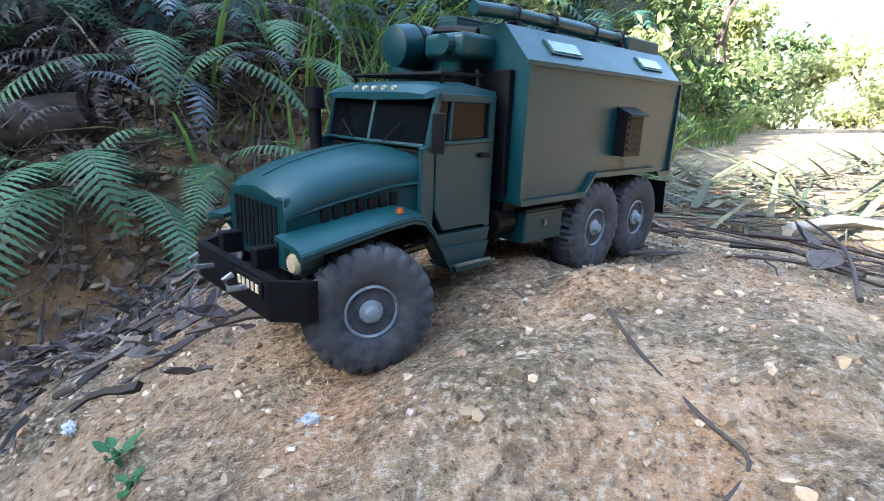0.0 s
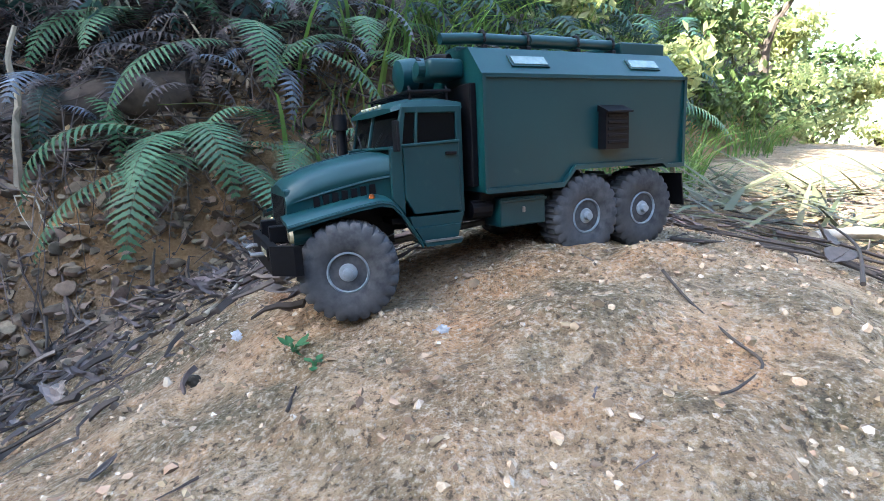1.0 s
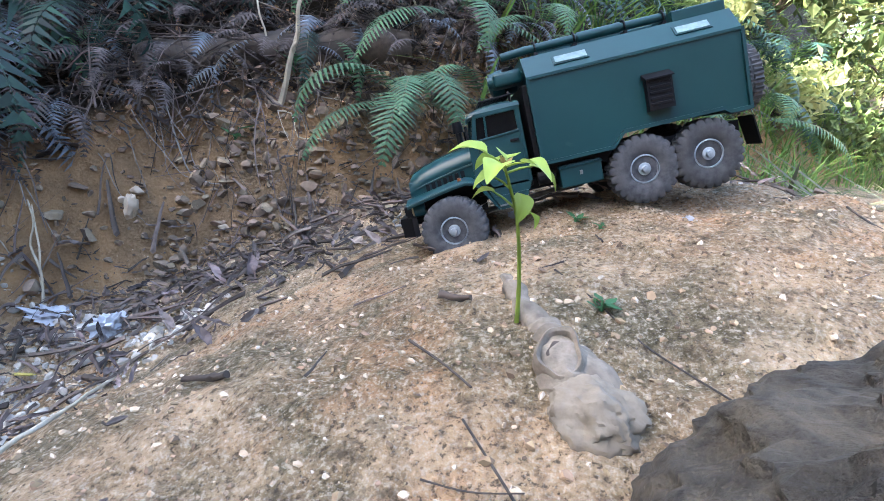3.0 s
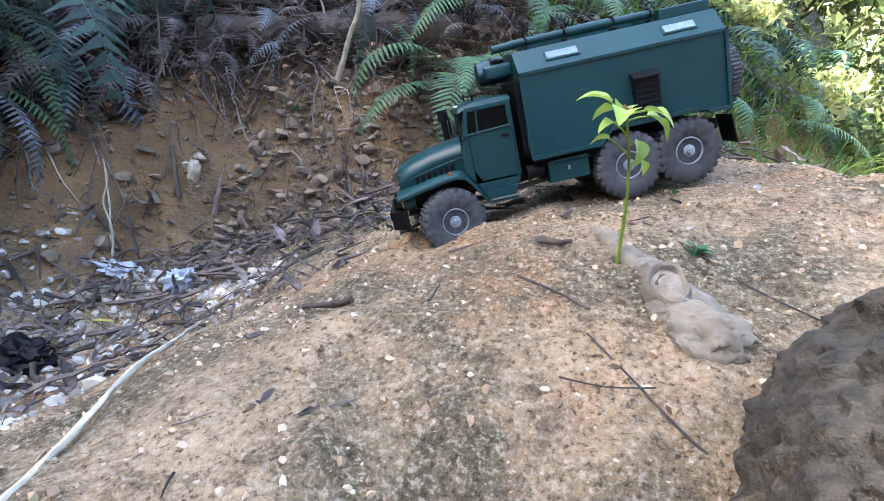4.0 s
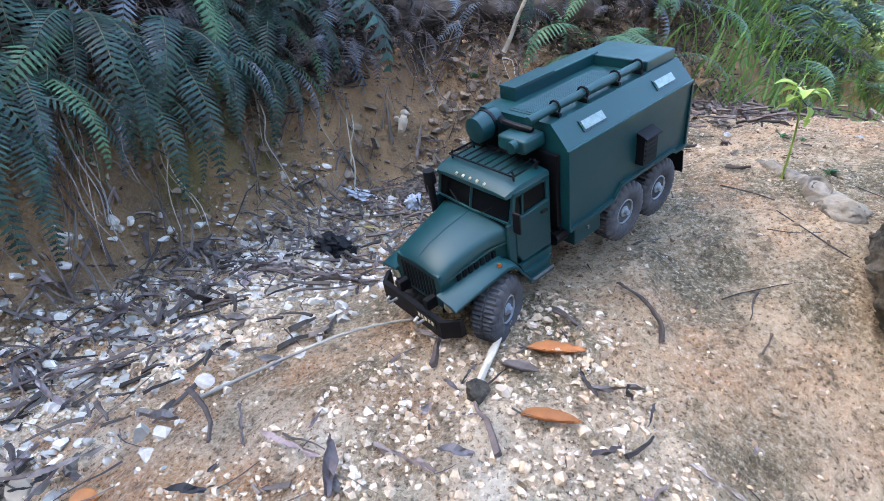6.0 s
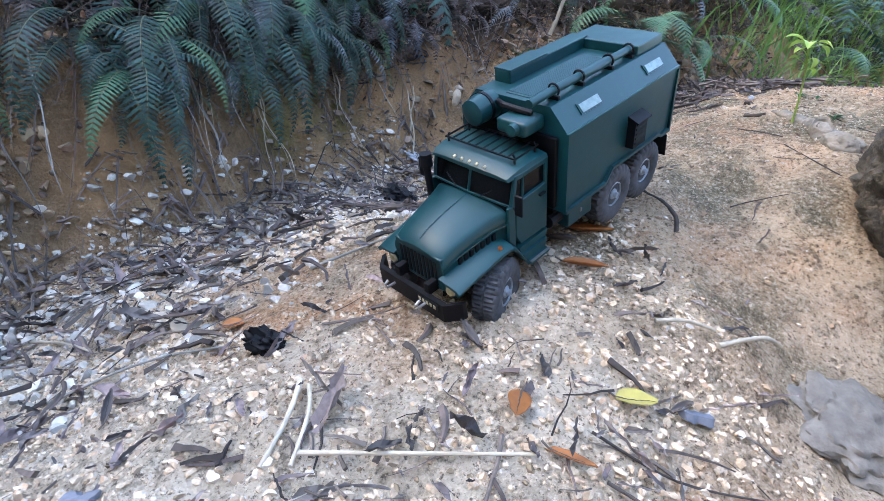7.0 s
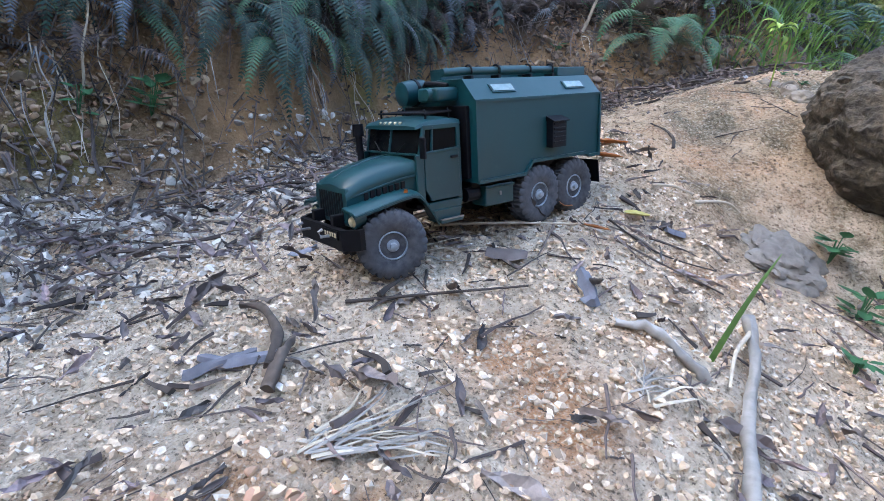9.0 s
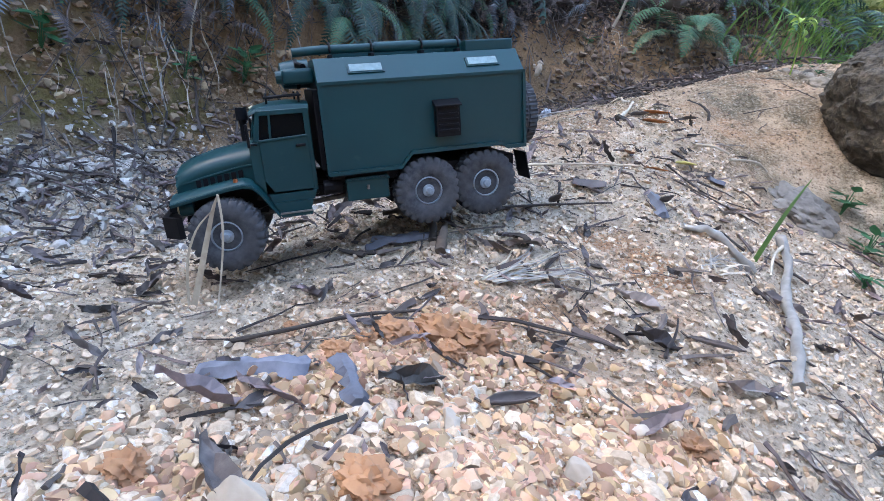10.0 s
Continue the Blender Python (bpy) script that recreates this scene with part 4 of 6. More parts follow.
# -- twigs, litter and stones --
def twig_piece(x, y, length, rad, yaw, r, lift=0.0, pitch=0.0, sides=4, steps=5, zbase=None):
    pts = []
    px, py, a = x, y, yaw
    for i in range(steps):
        pts.append((px, py))
        px += math.cos(a) * length / (steps - 1) * math.cos(pitch)
        py += math.sin(a) * length / (steps - 1) * math.cos(pitch)
        a += r.uniform(-0.28, 0.28)
    arr = np.array(pts)
    z = height(arr[:, 0], arr[:, 1])
    z = np.maximum(z, np.linspace(z[0], z[-1], steps)) + rad * 0.7 + lift + np.linspace(0, length * math.sin(pitch), steps)
    V, F = [], []
    for i in range(steps):
        d = arr[min(i + 1, steps - 1)] - arr[max(i - 1, 0)]
        d = d / (np.hypot(*d) + 1e-9)
        rr = rad * (1 - 0.6 * i / (steps - 1))
        for k in range(sides):
            c, s = math.cos(2 * math.pi * k / sides) * rr, math.sin(2 * math.pi * k / sides) * rr
            V.append((arr[i, 0] - d[1] * c, arr[i, 1] + d[0] * c, z[i] + s))
    for i in range(steps - 1):
        for k in range(sides):
            j = (k + 1) % sides
            F.append((i * sides + k, i * sides + j, (i + 1) * sides + j, (i + 1) * sides + k))
    F.append(tuple(range(sides))[::-1])
    F.append(tuple((steps - 1) * sides + k for k in range(sides)))
    return V, F


def leaf_shape(length, width, curl, roll, nx=6, ny=4, wave=0.0, seed=0, point=1.0):
    """A leaf blade along +x: grid of points with a pointed outline, curled lengthwise and rolled across."""
    r = np.random.default_rng(seed)
    V, F = [], []
    for i in range(nx + 1):
        t = i / nx
        w = width * math.sin(math.pi * min(1, 0.04 + 0.94 * t ** (0.8 * point))) ** 0.8 + width * 0.02
        for j in range(ny + 1):
            u = j / ny - 0.5
            a = roll * u * 2
            yy = w * (math.sin(a) / roll * 0.5 if abs(roll) > 1e-3 else u)
            zz = w * 0.5 * (1 - math.cos(a)) / max(abs(roll), 0.2) + abs(u) * w * 0.1
            V.append((length * (math.sin(curl * t) / curl if abs(curl) > 1e-3 else t) + 0.8 * wave * r.uniform(-1, 1), yy + 0.8 * wave * r.uniform(-1, 1), zz + length * (1 - math.cos(curl * t)) / (abs(curl) + 1e-3) * 0.7 + wave * r.uniform(-1, 1)))
    for i in range(nx):
        for j in range(ny):
            a = i * (ny + 1) + j
            F.append((a, a + 1, a + ny + 2, a + ny + 1))
    return np.array(V), F


POOL = {}


def in_track(r, zone):
    """A random place: the track at large, its lower gravelly part, the gully under the bank, or the bank."""
    if zone not in POOL:
        q = np.random.default_rng(len(POOL) + 3)
        x, y, u = q.uniform(-1.75, 0.45, 90000), q.uniform(-1.72, 1.15, 90000), q.random(90000)
        d = bank_distance(x, y)
        ok = {"track": d < 0.02, "low": (d < 0.0) & (y < -0.42 + 0.16 * np.sin(x * 9)) & (x < 0.2),
              "gully": (d > -0.52) & (d < 0.06) & (u < np.exp(-np.abs(d + 0.14) / 0.19)), "wash": (d > -0.52) & (d < 0.06) & (y < 0.40) & (x < -0.68) & (u < np.exp(-np.abs(d + 0.16) / 0.19)), "bank": (d > 0.13) & (d < 0.95), "rubble": (d > -0.12) & (d < 0.42) & (y > 0.1) & (u < 0.10 + 0.90 * (x > -0.95)), "face": (d > -0.12) & (d < 0.30) & (y > -1.5)}[zone]
        POOL[zone] = [0, np.stack([x[ok], y[ok]], 1)]
    POOL[zone][0] += 1
    x, y = POOL[zone][1][POOL[zone][0] % len(POOL[zone][1])]
    return float(x), float(y)


def scatter_twigs(name, n, zone, lengths, rads, label, seed, mat=None, pitch=0.0, lift=0.004):
    r = np.random.default_rng(seed)
    out = []
    for _ in range(n):
        x, y = in_track(r, zone)
        ln = r.uniform(*lengths) * r.uniform(0.5, 1)
        out.append(twig_piece(x, y, ln, r.uniform(*rads), r.uniform(0, 6.28), r, r.uniform(0, lift), r.uniform(0, pitch)))
    return joined(name, out, mat or TWIG, label, "twigs")


scatter_twigs("twigs_on_track", 200, "track", (0.02, 0.10), (0.0006, 0.0016), "short dry twigs on the earth track", 1)
scatter_twigs("twigs_in_gully", 1150, "gully", (0.03, 0.12), (0.001, 0.0052), "dark broken twigs piled in the gully", 2, lift=0.03)
scatter_twigs("twigs_on_gravel", 380, "low", (0.02, 0.13), (0.0006, 0.0026), "dry twigs and bark on pale gravel", 3, lift=0.008)
scatter_twigs("bark_in_gully", 300, "gully", (0.03, 0.08), (0.003, 0.0065), "dark curled bark pieces in the gully", 5, lift=0.012)
scatter_twigs("bark_on_gravel", 250, "low", (0.02, 0.07), (0.002, 0.0050), "dark bark pieces on pale gravel", 6, lift=0.004)
scatter_twigs("bank_twigs", 2400, "bank", (0.05, 0.26), (0.0008, 0.0024), "tangled dead twigs over the bank", 4, pitch=0.35, lift=0.06)


def scatter_leaves(name, n, zone, size, label, seed, mat=None, lift=0.004):
    r = np.random.default_rng(seed)
    shapes = [leaf_shape(1, w, c, q, 7, 3, 0.055, k) for k, (w, c, q) in enumerate(((0.36, 0.9, 1.2), (0.20, 0.5, 1.8), (0.30, -0.5, 1.0), (0.12, 0.3, 2.2), (0.26, 1.3, 1.6), (0.10, -0.4, 1.8)))]
    out = []
    for k in range(n):
        x, y = in_track(r, zone)
        V, F = shapes[int(r.integers(len(shapes)))]
        s = r.uniform(*size)
        m = turn(r.uniform(-0.5, 0.5), r.uniform(-0.4, 0.4), r.uniform(0, 6.28))
        out.append((V @ m.T * s + np.array([x, y, ground_z(x, y) + r.uniform(0.001, lift)]), F))
    return joined(name, out, mat or LITTER, label, "leaf litter")


scatter_leaves("litter_in_gully", 1200, "gully", (0.015, 0.050), "dark curled leaf litter in the gully", 21, lift=0.025)
scatter_leaves("litter_on_gravel", 620, "low", (0.010, 0.040), "dry curled leaves and bark strips on gravel", 22, lift=0.007)
scatter_leaves("broad_litter_on_gravel", 400, "low", (0.028, 0.070), "broad curled dead leaves and bark strips on gravel", 25, BROAD_LITTER, 0.008)
scatter_leaves("broad_litter_in_gully", 480, "gully", (0.028, 0.068), "broad curled dead leaves piled in the gully", 26, BROAD_LITTER, 0.022)
scatter_leaves("litter_on_rubble", 700, "rubble", (0.012, 0.040), "dark leaf scraps on the crumbled bank", 27, LITTER, 0.015)
scatter_leaves("litter_on_track", 110, "track", (0.010, 0.028), "scraps of dead leaves on the track", 23)
scatter_leaves("litter_on_bank", 2600, "bank", (0.02, 0.06), "matted dead leaves on the bank", 24, LITTER_SHADED, 0.03)

scatter_twigs("face_twigs", 420, "face", (0.03, 0.14), (0.0007, 0.0020), "thin dead twigs and roots on the clay face", 7, pitch=0.25, lift=0.02)
scatter_leaves("face_litter", 420, "face", (0.010, 0.035), "dark leaf scraps caught on the clay face", 28, LITTER_SHADED, 0.012)


def ico(sub):
    bm = bmesh.new()
    bmesh.ops.create_icosphere(bm, subdivisions=sub, radius=1)
    V = np.array([tuple(v.co) for v in bm.verts])
    F = np.array([[v.index for v in f.verts] for f in bm.faces])
    bm.free()
    return V, F


ICOS = {1: ico(1), 2: ico(2)}


def scatter_stones(name, n, zone, lo, hi, mat, label, seed, power=2.5, spots=None, sub=1):
    """Many angular stones of sizes lo to hi metres, small ones more often."""
    r = np.random.default_rng(seed)
    P = []
    for _ in range(n):
        if spots is not None:
            cx, cy, rad = spots[int(r.integers(len(spots)))]
            a, q = r.uniform(0, 6.28), rad * abs(r.normal(0, 0.55))
            P.append((cx + math.cos(a) * q, cy + math.sin(a) * q))
        else:
            P.append(in_track(r, zone))
    P = np.array(P)
    s = lo + (hi - lo) * r.random(n) ** power
    z = height(P[:, 0], P[:, 1])
    base, tri = ICOS[sub]
    nv = len(base)
    jit = 1 + r.uniform(-0.24, 0.24, (n, nv, 1)) * (1 if sub == 1 else 0.40)
    sc = s[:, None, None] * 0.5 * r.uniform(0.6, 1.25, (n, 1, 3))
    V = base[None] * jit
    for k in range(6 if sub == 2 else 2):               # broken faces
        axis = r.normal(0, 1, (n, 1, 3))
        axis /= np.linalg.norm(axis, axis=2, keepdims=True)
        V = V - axis * np.clip((V * axis).sum(2, keepdims=True) - r.uniform(0.30, 0.75, (n, 1, 1)), 0, 2)
    V = V * sc * 1.15
    a = r.uniform(0, 6.28, n)
    c, sn = np.cos(a)[:, None], np.sin(a)[:, None]
    X, Y = V[..., 0] * c - V[..., 1] * sn, V[..., 0] * sn + V[..., 1] * c
    V = np.stack([X + P[:, 0:1], Y + P[:, 1:2], V[..., 2] * 0.8 + (z + s * 0.06)[:, None]], -1)
    F = tri[None] + (np.arange(n) * nv)[:, None, None]
    ob = mesh_of(name, V.reshape(-1, 3), F.reshape(-1, 3), mat, True)
    ob.data.set_sharp_from_angle(angle=radians(28))
    return tagged(ob, label, "pebbles", kind="stuff")


EARTH = island_vary(plain("earth_crumbs", (0.42, 0.30, 0.195), (0.27, 0.185, 0.115), scale=120, rough=0.95, vary=False, bumpy=0.5), 0.35, 1.25, 0.015)
scatter_stones("grit", 14000, "track", 0.0015, 0.0075, PEBBLE, "fine pale grit on the earth track", 31)
scatter_stones("gravel", 34000, "low", 0.0025, 0.0115, PEBBLE, "pale angular gravel on the lower track", 32, 2.0)
scatter_stones("gully_stones", 5600, "wash", 0.004, 0.026, WASHED, "pale stones washed into the gully", 33, 3.0, sub=2)
BROWN = island_vary(plain("earth_clods", (0.205, 0.152, 0.110), (0.105, 0.078, 0.056), scale=110, rough=0.95, vary=False, bumpy=0.7), 0.35, 1.9, 0.02)
scatter_stones("bank_clods", 3000, "face", 0.003, 0.021, BROWN, "earth clods and stones fallen from the bank", 37, 2.0, sub=2)
scatter_stones("bank_rubble", 3000, "rubble", 0.007, 0.036, BROWN, "grey-brown earth rubble fallen from the bank", 39, 2.2, sub=2)
scatter_stones("bank_crumbs", 3600, "bank", 0.003, 0.02, CRUMB, "earth crumbs on the bank", 34, 3)
scatter_stones("clay_crumbs", 7500, "low", 0.002, 0.014, CRUMB, "orange clay crumbs", 35, 2.2, sub=2, spots=[(-0.55, -1.29, 0.10), (-0.62, -1.36, 0.06), (-0.48, -1.42, 0.14), (-0.62, -1.52, 0.10), (-0.38, -1.33, 0.08), (-0.46, -1.48, 0.14), (-0.40, -1.42, 0.12)])
scatter_stones("coarse_stones", 2600, "low", 0.003, 0.017, PEBBLE, "coarse pale stones at the track's end", 36, 1.8, sub=2, spots=[(-0.55, -1.45, 0.14), (-0.66, -1.48, 0.12), (-0.40, -1.38, 0.14), (-0.50, -1.42, 0.16), (-0.60, -1.52, 0.10), (-1.05, -0.60, 0.12), (-1.0, 0.0, 0.10), (-1.12, -1.15, 0.16), (-1.0, 0.08, 0.09), (-1.02, -0.08, 0.10), (-0.98, -0.22, 0.11), (-0.97, -0.36, 0.10), (-0.90, -0.30, 0.12), (-1.05, -0.30, 0.10)])
LOWER_BANK = [(-1.50, -0.46, 0.10), (-1.58, -0.58, 0.12), (-1.66, -0.70, 0.13), (-1.74, -0.86, 0.14), (-1.82, -1.02, 0.14), (-1.68, -0.52, 0.12), (-1.80, -0.70, 0.14)]
scatter_stones("lower_bank_clods", 1500, "face", 0.004, 0.030, EARTH, "pale earth clods crumbling from the lower bank", 61, 2.4, spots=LOWER_BANK, sub=2)
scatter_stones("foot_stones", 700, "face", 0.006, 0.030, WASHED, "pale stones heaped at the foot of the bank", 62, 2.2, spots=[(-1.42, -0.72, 0.08), (-1.50, -0.86, 0.10), (-1.34, -0.60, 0.07), (-1.55, -0.98, 0.10)], sub=2)
scatter_stones("soil_crumbs", 17000, "track", 0.002, 0.009, EARTH, "crumbs of tan earth lying on the track", 38, 2.6)


# -- sticks, roots and single leaves --
def on_ground(pts, lift=0.002):
    return [Vector((x, y, ground_z(x, y) + lift + (d[0] if d else 0))) for x, y, *d in pts]


def smooth_line(pts, n=4):
    """Catmull-Rom through the points."""
    P = [pts[0]] + list(pts) + [pts[-1]]
    out = []
    for a, b, c, d in zip(P, P[1:], P[2:], P[3:]):
        for k in range(n):
            t = k / n
            out.append(0.5 * ((2 * b) + (c - a) * t + (2 * a - 5 * b + 4 * c - d) * t * t + (3 * b - a - 3 * c + d) * t ** 3))
    return out + [pts[-1]]


def stick(name, pts, r0, r1, mat, label, category="stick", lift=None, sides=8, knobs=0.12, seed=0, group=""):
    """A tapered, slightly knobbly stick that lies along ground points (x, y, extra height)."""
    r = random.Random(seed)
    line = smooth_line(on_ground(pts, r0 * 0.6 if lift is None else lift), 5)
    n = len(line)
    bm = tube(line, [(r0 + (r1 - r0) * i / (n - 1)) * (1 + r.uniform(-knobs, knobs)) for i in range(n)], sides if r0 < 0.003 else 14)
    if max(r0, r1) > 0.003:
        k = 1.1 * max(r0, r1)
        for v in bm.verts:
            c = v.co * 120
            v.co += Vector((noise.noise(c), noise.noise(c + Vector((7, 1, 2))), noise.noise(c + Vector((2, 9, 4))))) * k * 0.55
    return tagged(part(name, bm, mat, smooth=True), label, category, group)


stick("bent_stick", [(0.098, 0.295, 0.004), (0.103, 0.25), (0.112, 0.205), (0.120, 0.182), (0.100, 0.165), (0.082, 0.150)], 0.0012, 0.0008, DARK_WOOD, "thin dark bent stick lying on the earth")
stick("white_stick", [(-0.715, 0.18, 0.012), (-0.655, 0.04, 0.008), (-0.612, -0.07, 0.008), (-0.588, -0.16, 0.005), (-0.566, -0.25, 0.003), (-0.556, -0.34, 0.003), (-0.562, -0.435, 0.006)], 0.0018, 0.0038, PALE_WOOD, "long bleached split stick lying on the slope")
stick("forked_stick", [(-0.37, 0.485, 0.004), (-0.365, 0.55, 0.008), (-0.345, 0.62, 0.018)], 0.0035, 0.0018, PALE_WOOD, "pale short stick leaning on earth")
stick("dark_stick", [(-0.40, 0.50), (-0.36, 0.495), (-0.33, 0.51, 0.006)], 0.005, 0.0025, DARK_WOOD, "short dark stick on the earth")
stick("exposed_root", [(-0.205, 0.115), (-0.17, 0.07), (-0.135, 0.02), (-0.085, -0.03)], 0.0009, 0.0007, DARK_WOOD, "thin dark root crossing bare earth", "root")
stick("exposed_root", [(-0.25, -0.055), (-0.215, -0.095), (-0.185, -0.13), (-0.150, -0.15)], 0.0008, 0.0012, DARK_WOOD, "dark root running under the boulder", "root")
stick("exposed_root", [(-0.31, 0.03), (-0.275, -0.005), (-0.25, -0.03)], 0.0013, 0.0009, DARK_WOOD, "thin dark root in sandy earth", "root")
stick("thin_twig", [(-0.265, -0.095, 0.004), (-0.235, -0.1, 0.005), (-0.205, -0.10, 0.004)], 0.0007, 0.0005, DARK_WOOD, "straight dark twig on pale earth")
stick("curled_bark", [(-0.445, -0.24, 0.006), (-0.415, -0.262, 0.010), (-0.392, -0.285, 0.004), (-0.385, -0.300, 0.0)], 0.0014, 0.0040, DARK_WOOD, "grey curled piece of bark on the slope", "bark")
stick("pale_straw", [(-0.70, -0.69, 0.006), (-0.675, -0.73, 0.010), (-0.655, -0.785, 0.003)], 0.0024, 0.0018, PALE_WOOD, "pale dry straw stalk on gravel", "straw", group="straws")
stick("pale_straw", [(-0.71, -0.69, 0.008), (-0.69, -0.74, 0.006), (-0.68, -0.79, 0.003)], 0.0030, 0.0020, PALE_WOOD, "pale dry straw stalk on gravel", "straw", group="straws")
stick("pale_straw", [(-0.655, -0.775, 0.008), (-0.565, -0.755, 0.010), (-0.475, -0.728, 0.006)], 0.0023, 0.0014, PALE_WOOD, "long pale dry straw on gravel", "straw", group="straws")
stick("grey_branch", [(-0.39, -0.905, 0.004), (-0.355, -0.90, 0.006), (-0.315, -0.895, 0.004), (-0.285, -0.89)], 0.0040, 0.0060, GREY_WOOD, "weathered grey branch on pale gravel", "branch")
stick("grey_branch", [(-0.245, -0.76, 0.014), (-0.240, -0.84, 0.012), (-0.248, -0.93, 0.008), (-0.258, -1.05, 0.004), (-0.262, -1.14, 0.0)], 0.0065, 0.0048, GREY_WOOD, "long weathered grey root on the gravel edge", "branch")
stick("pale_root", [(-0.245, -0.79, 0.016), (-0.262, -0.84, 0.016), (-0.268, -0.90, 0.006)], 0.0030, 0.0014, PALE_WOOD, "pale thin root beside a grey branch", "root")
stick("brown_stick", [(-0.78, -1.00, 0.006), (-0.73, -1.025, 0.008), (-0.68, -1.065, 0.006), (-0.66, -1.10)], 0.0035, 0.0055, BARK, "brown bark-covered stick on gravel")
stick("brown_stick", [(-0.600, -1.250, 0.006), (-0.645, -1.285, 0.010), (-0.69, -1.325, 0.010), (-0.735, -1.345, 0.004)], 0.0016, 0.0024, DARK_WOOD, "crooked dark twig on stones")
stick("long_dark_twig", [(-0.66, -0.98, 0.004), (-0.58, -0.94, 0.008), (-0.49, -0.885, 0.004)], 0.0022, 0.0013, DARK_WOOD, "long dark twig on pale gravel")
stick("long_dark_twig", [(-0.42, -0.72, 0.006), (-0.35, -0.72, 0.008), (-0.27, -0.70, 0.004)], 0.0016, 0.0010, DARK_WOOD, "long dark twig on pale gravel")
stick("long_dark_twig", [(-0.44, -0.69, 0.010), (-0.36, -0.67, 0.010), (-0.28, -0.64, 0.004)], 0.0014, 0.0009, DARK_WOOD, "long dark twig on pale gravel")
stick("long_twig", [(-0.86, -0.44, 0.004), (-0.74, -0.36, 0.010), (-0.66, -0.33, 0.004)], 0.0024, 0.0013, GREY_WOOD, "long thin grey twig on clay")
stick("long_twig", [(-0.33, -0.50, 0.006), (-0.28, -0.455, 0.010), (-0.25, -0.43, 0.004)], 0.0030, 0.0020, PALE_WOOD, "pale broken twig on gravel")


for pts, r0, r1, mat, lab in (
        ([(-0.400, -0.512, 0.006), (-0.368, -0.497, 0.008), (-0.335, -0.484, 0.004)], 0.0026, 0.0020, PALE_WOOD, "short pale split stick on gravel"),
        ([(-1.064, -0.698, 0.004), (-0.995, -0.654, 0.010), (-0.93, -0.632, 0.012), (-0.862, -0.616, 0.006)], 0.0022, 0.0012, GREY_WOOD, "long thin grey stick across the litter"),
        ([(-1.223, -0.236, 0.010), (-1.17, -0.255, 0.014), (-1.12, -0.273, 0.006)], 0.0042, 0.0026, PALE_WOOD, "pale stick lying in the gully litter"),
        ([(-1.243, -0.590, 0.008), (-1.17, -0.585, 0.012), (-1.10, -0.592, 0.006)], 0.0026, 0.0014, PALE_WOOD, "thin pale stick in the gully litter"),
        ([(-0.638, -1.128, 0.004), (-0.652, -1.095, 0.010), (-0.662, -1.067, 0.006)], 0.0060, 0.0038, BARK, "brown curled bark piece on gravel"),
        ([(-0.500, 0.012, 0.004), (-0.470, 0.005, 0.006), (-0.448, -0.006, 0.004)], 0.0024, 0.0034, DARK_WOOD, "short dark twig on sandy earth"),
        ([(-0.300, 0.085, 0.004), (-0.284, 0.073, 0.008), (-0.270, 0.066, 0.004)], 0.0034, 0.0026, DARK_WOOD, "short dark bark scrap on sandy earth"),
        ([(-0.80, 0.22, 0.012), (-0.755, 0.19, 0.016), (-0.70, 0.165, 0.006)], 0.0040, 0.0022, DARK_WOOD, "dark stick across the slope"),
        ([(-0.95, 0.14, 0.016), (-0.90, 0.10, 0.018), (-0.84, 0.09, 0.008)], 0.0048, 0.0026, DARK_WOOD, "dark broken stick on pale stones"),
        ([(-0.90, -0.10, 0.010), (-0.85, -0.13, 0.016), (-0.79, -0.13, 0.006)], 0.0044, 0.0030, DARK_WOOD, "dark broken stick on pale stones"),
        ([(-1.01, 0.02, 0.014), (-0.97, -0.04, 0.018), (-0.95, -0.09, 0.006)], 0.0050, 0.0030, DARK_WOOD, "dark broken stick on pale stones")):
    stick("loose_stick", pts, r0, r1, mat, lab, group="loose sticks")


def upright(name, base, top, r0, r1, mat, label, wob=0.02, seed=0, category="dead stem"):
    r = random.Random(seed)
    a = Vector((base[0], base[1], ground_z(*base) - 0.01))
    b = a + Vector(top)
    pts = [a.lerp(b, i / 5) + Vector((r.uniform(-wob, wob), r.uniform(-wob, wob), 0)) * (i > 0) for i in range(6)]
    return tagged(part(name, tube(smooth_line(pts, 3), [r0 + (r1 - r0) * i / 15 for i in range(16)], 6), mat, smooth=True), label, category)


upright("dead_stem", (-0.82, 0.745), (0.035, -0.01, 0.26), 0.0075, 0.0035, PALE_WOOD, "pale upright dead stem on the bank", 0.006, 1)
upright("dead_stem", (-0.88, 0.80), (-0.07, 0.0, 0.20), 0.0035, 0.0015, PALE_WOOD, "thin pale dead stem on the bank", 0.008, 2)
upright("dead_stem", (-1.62, -0.60), (0.02, 0.0, 0.36), 0.0035, 0.0016, PALE_WOOD, "thin pale vine stem over the bank", 0.012, 3)
upright("dead_stem", (-1.58, -0.68), (-0.03, -0.02, 0.22), 0.0028, 0.0014, GREY_WOOD, "thin grey stem on the bank", 0.012, 4)
upright("dead_stem", (-1.05, 0.385), (-0.06, 0.03, 0.20), 0.0028, 0.0014, PALE_WOOD, "thin pale stem rising from gully litter", 0.006, 5)
upright("dead_stem", (-1.04, 0.39), (-0.09, 0.05, 0.19), 0.0028, 0.0012, PALE_WOOD, "thin pale stem rising from gully litter", 0.006, 6)
upright("dead_stem", (-0.62, 1.05), (-0.16, 0.02, 0.22), 0.0030, 0.0016, PALE_WOOD, "pale bent dead stem among ferns", 0.015, 7)
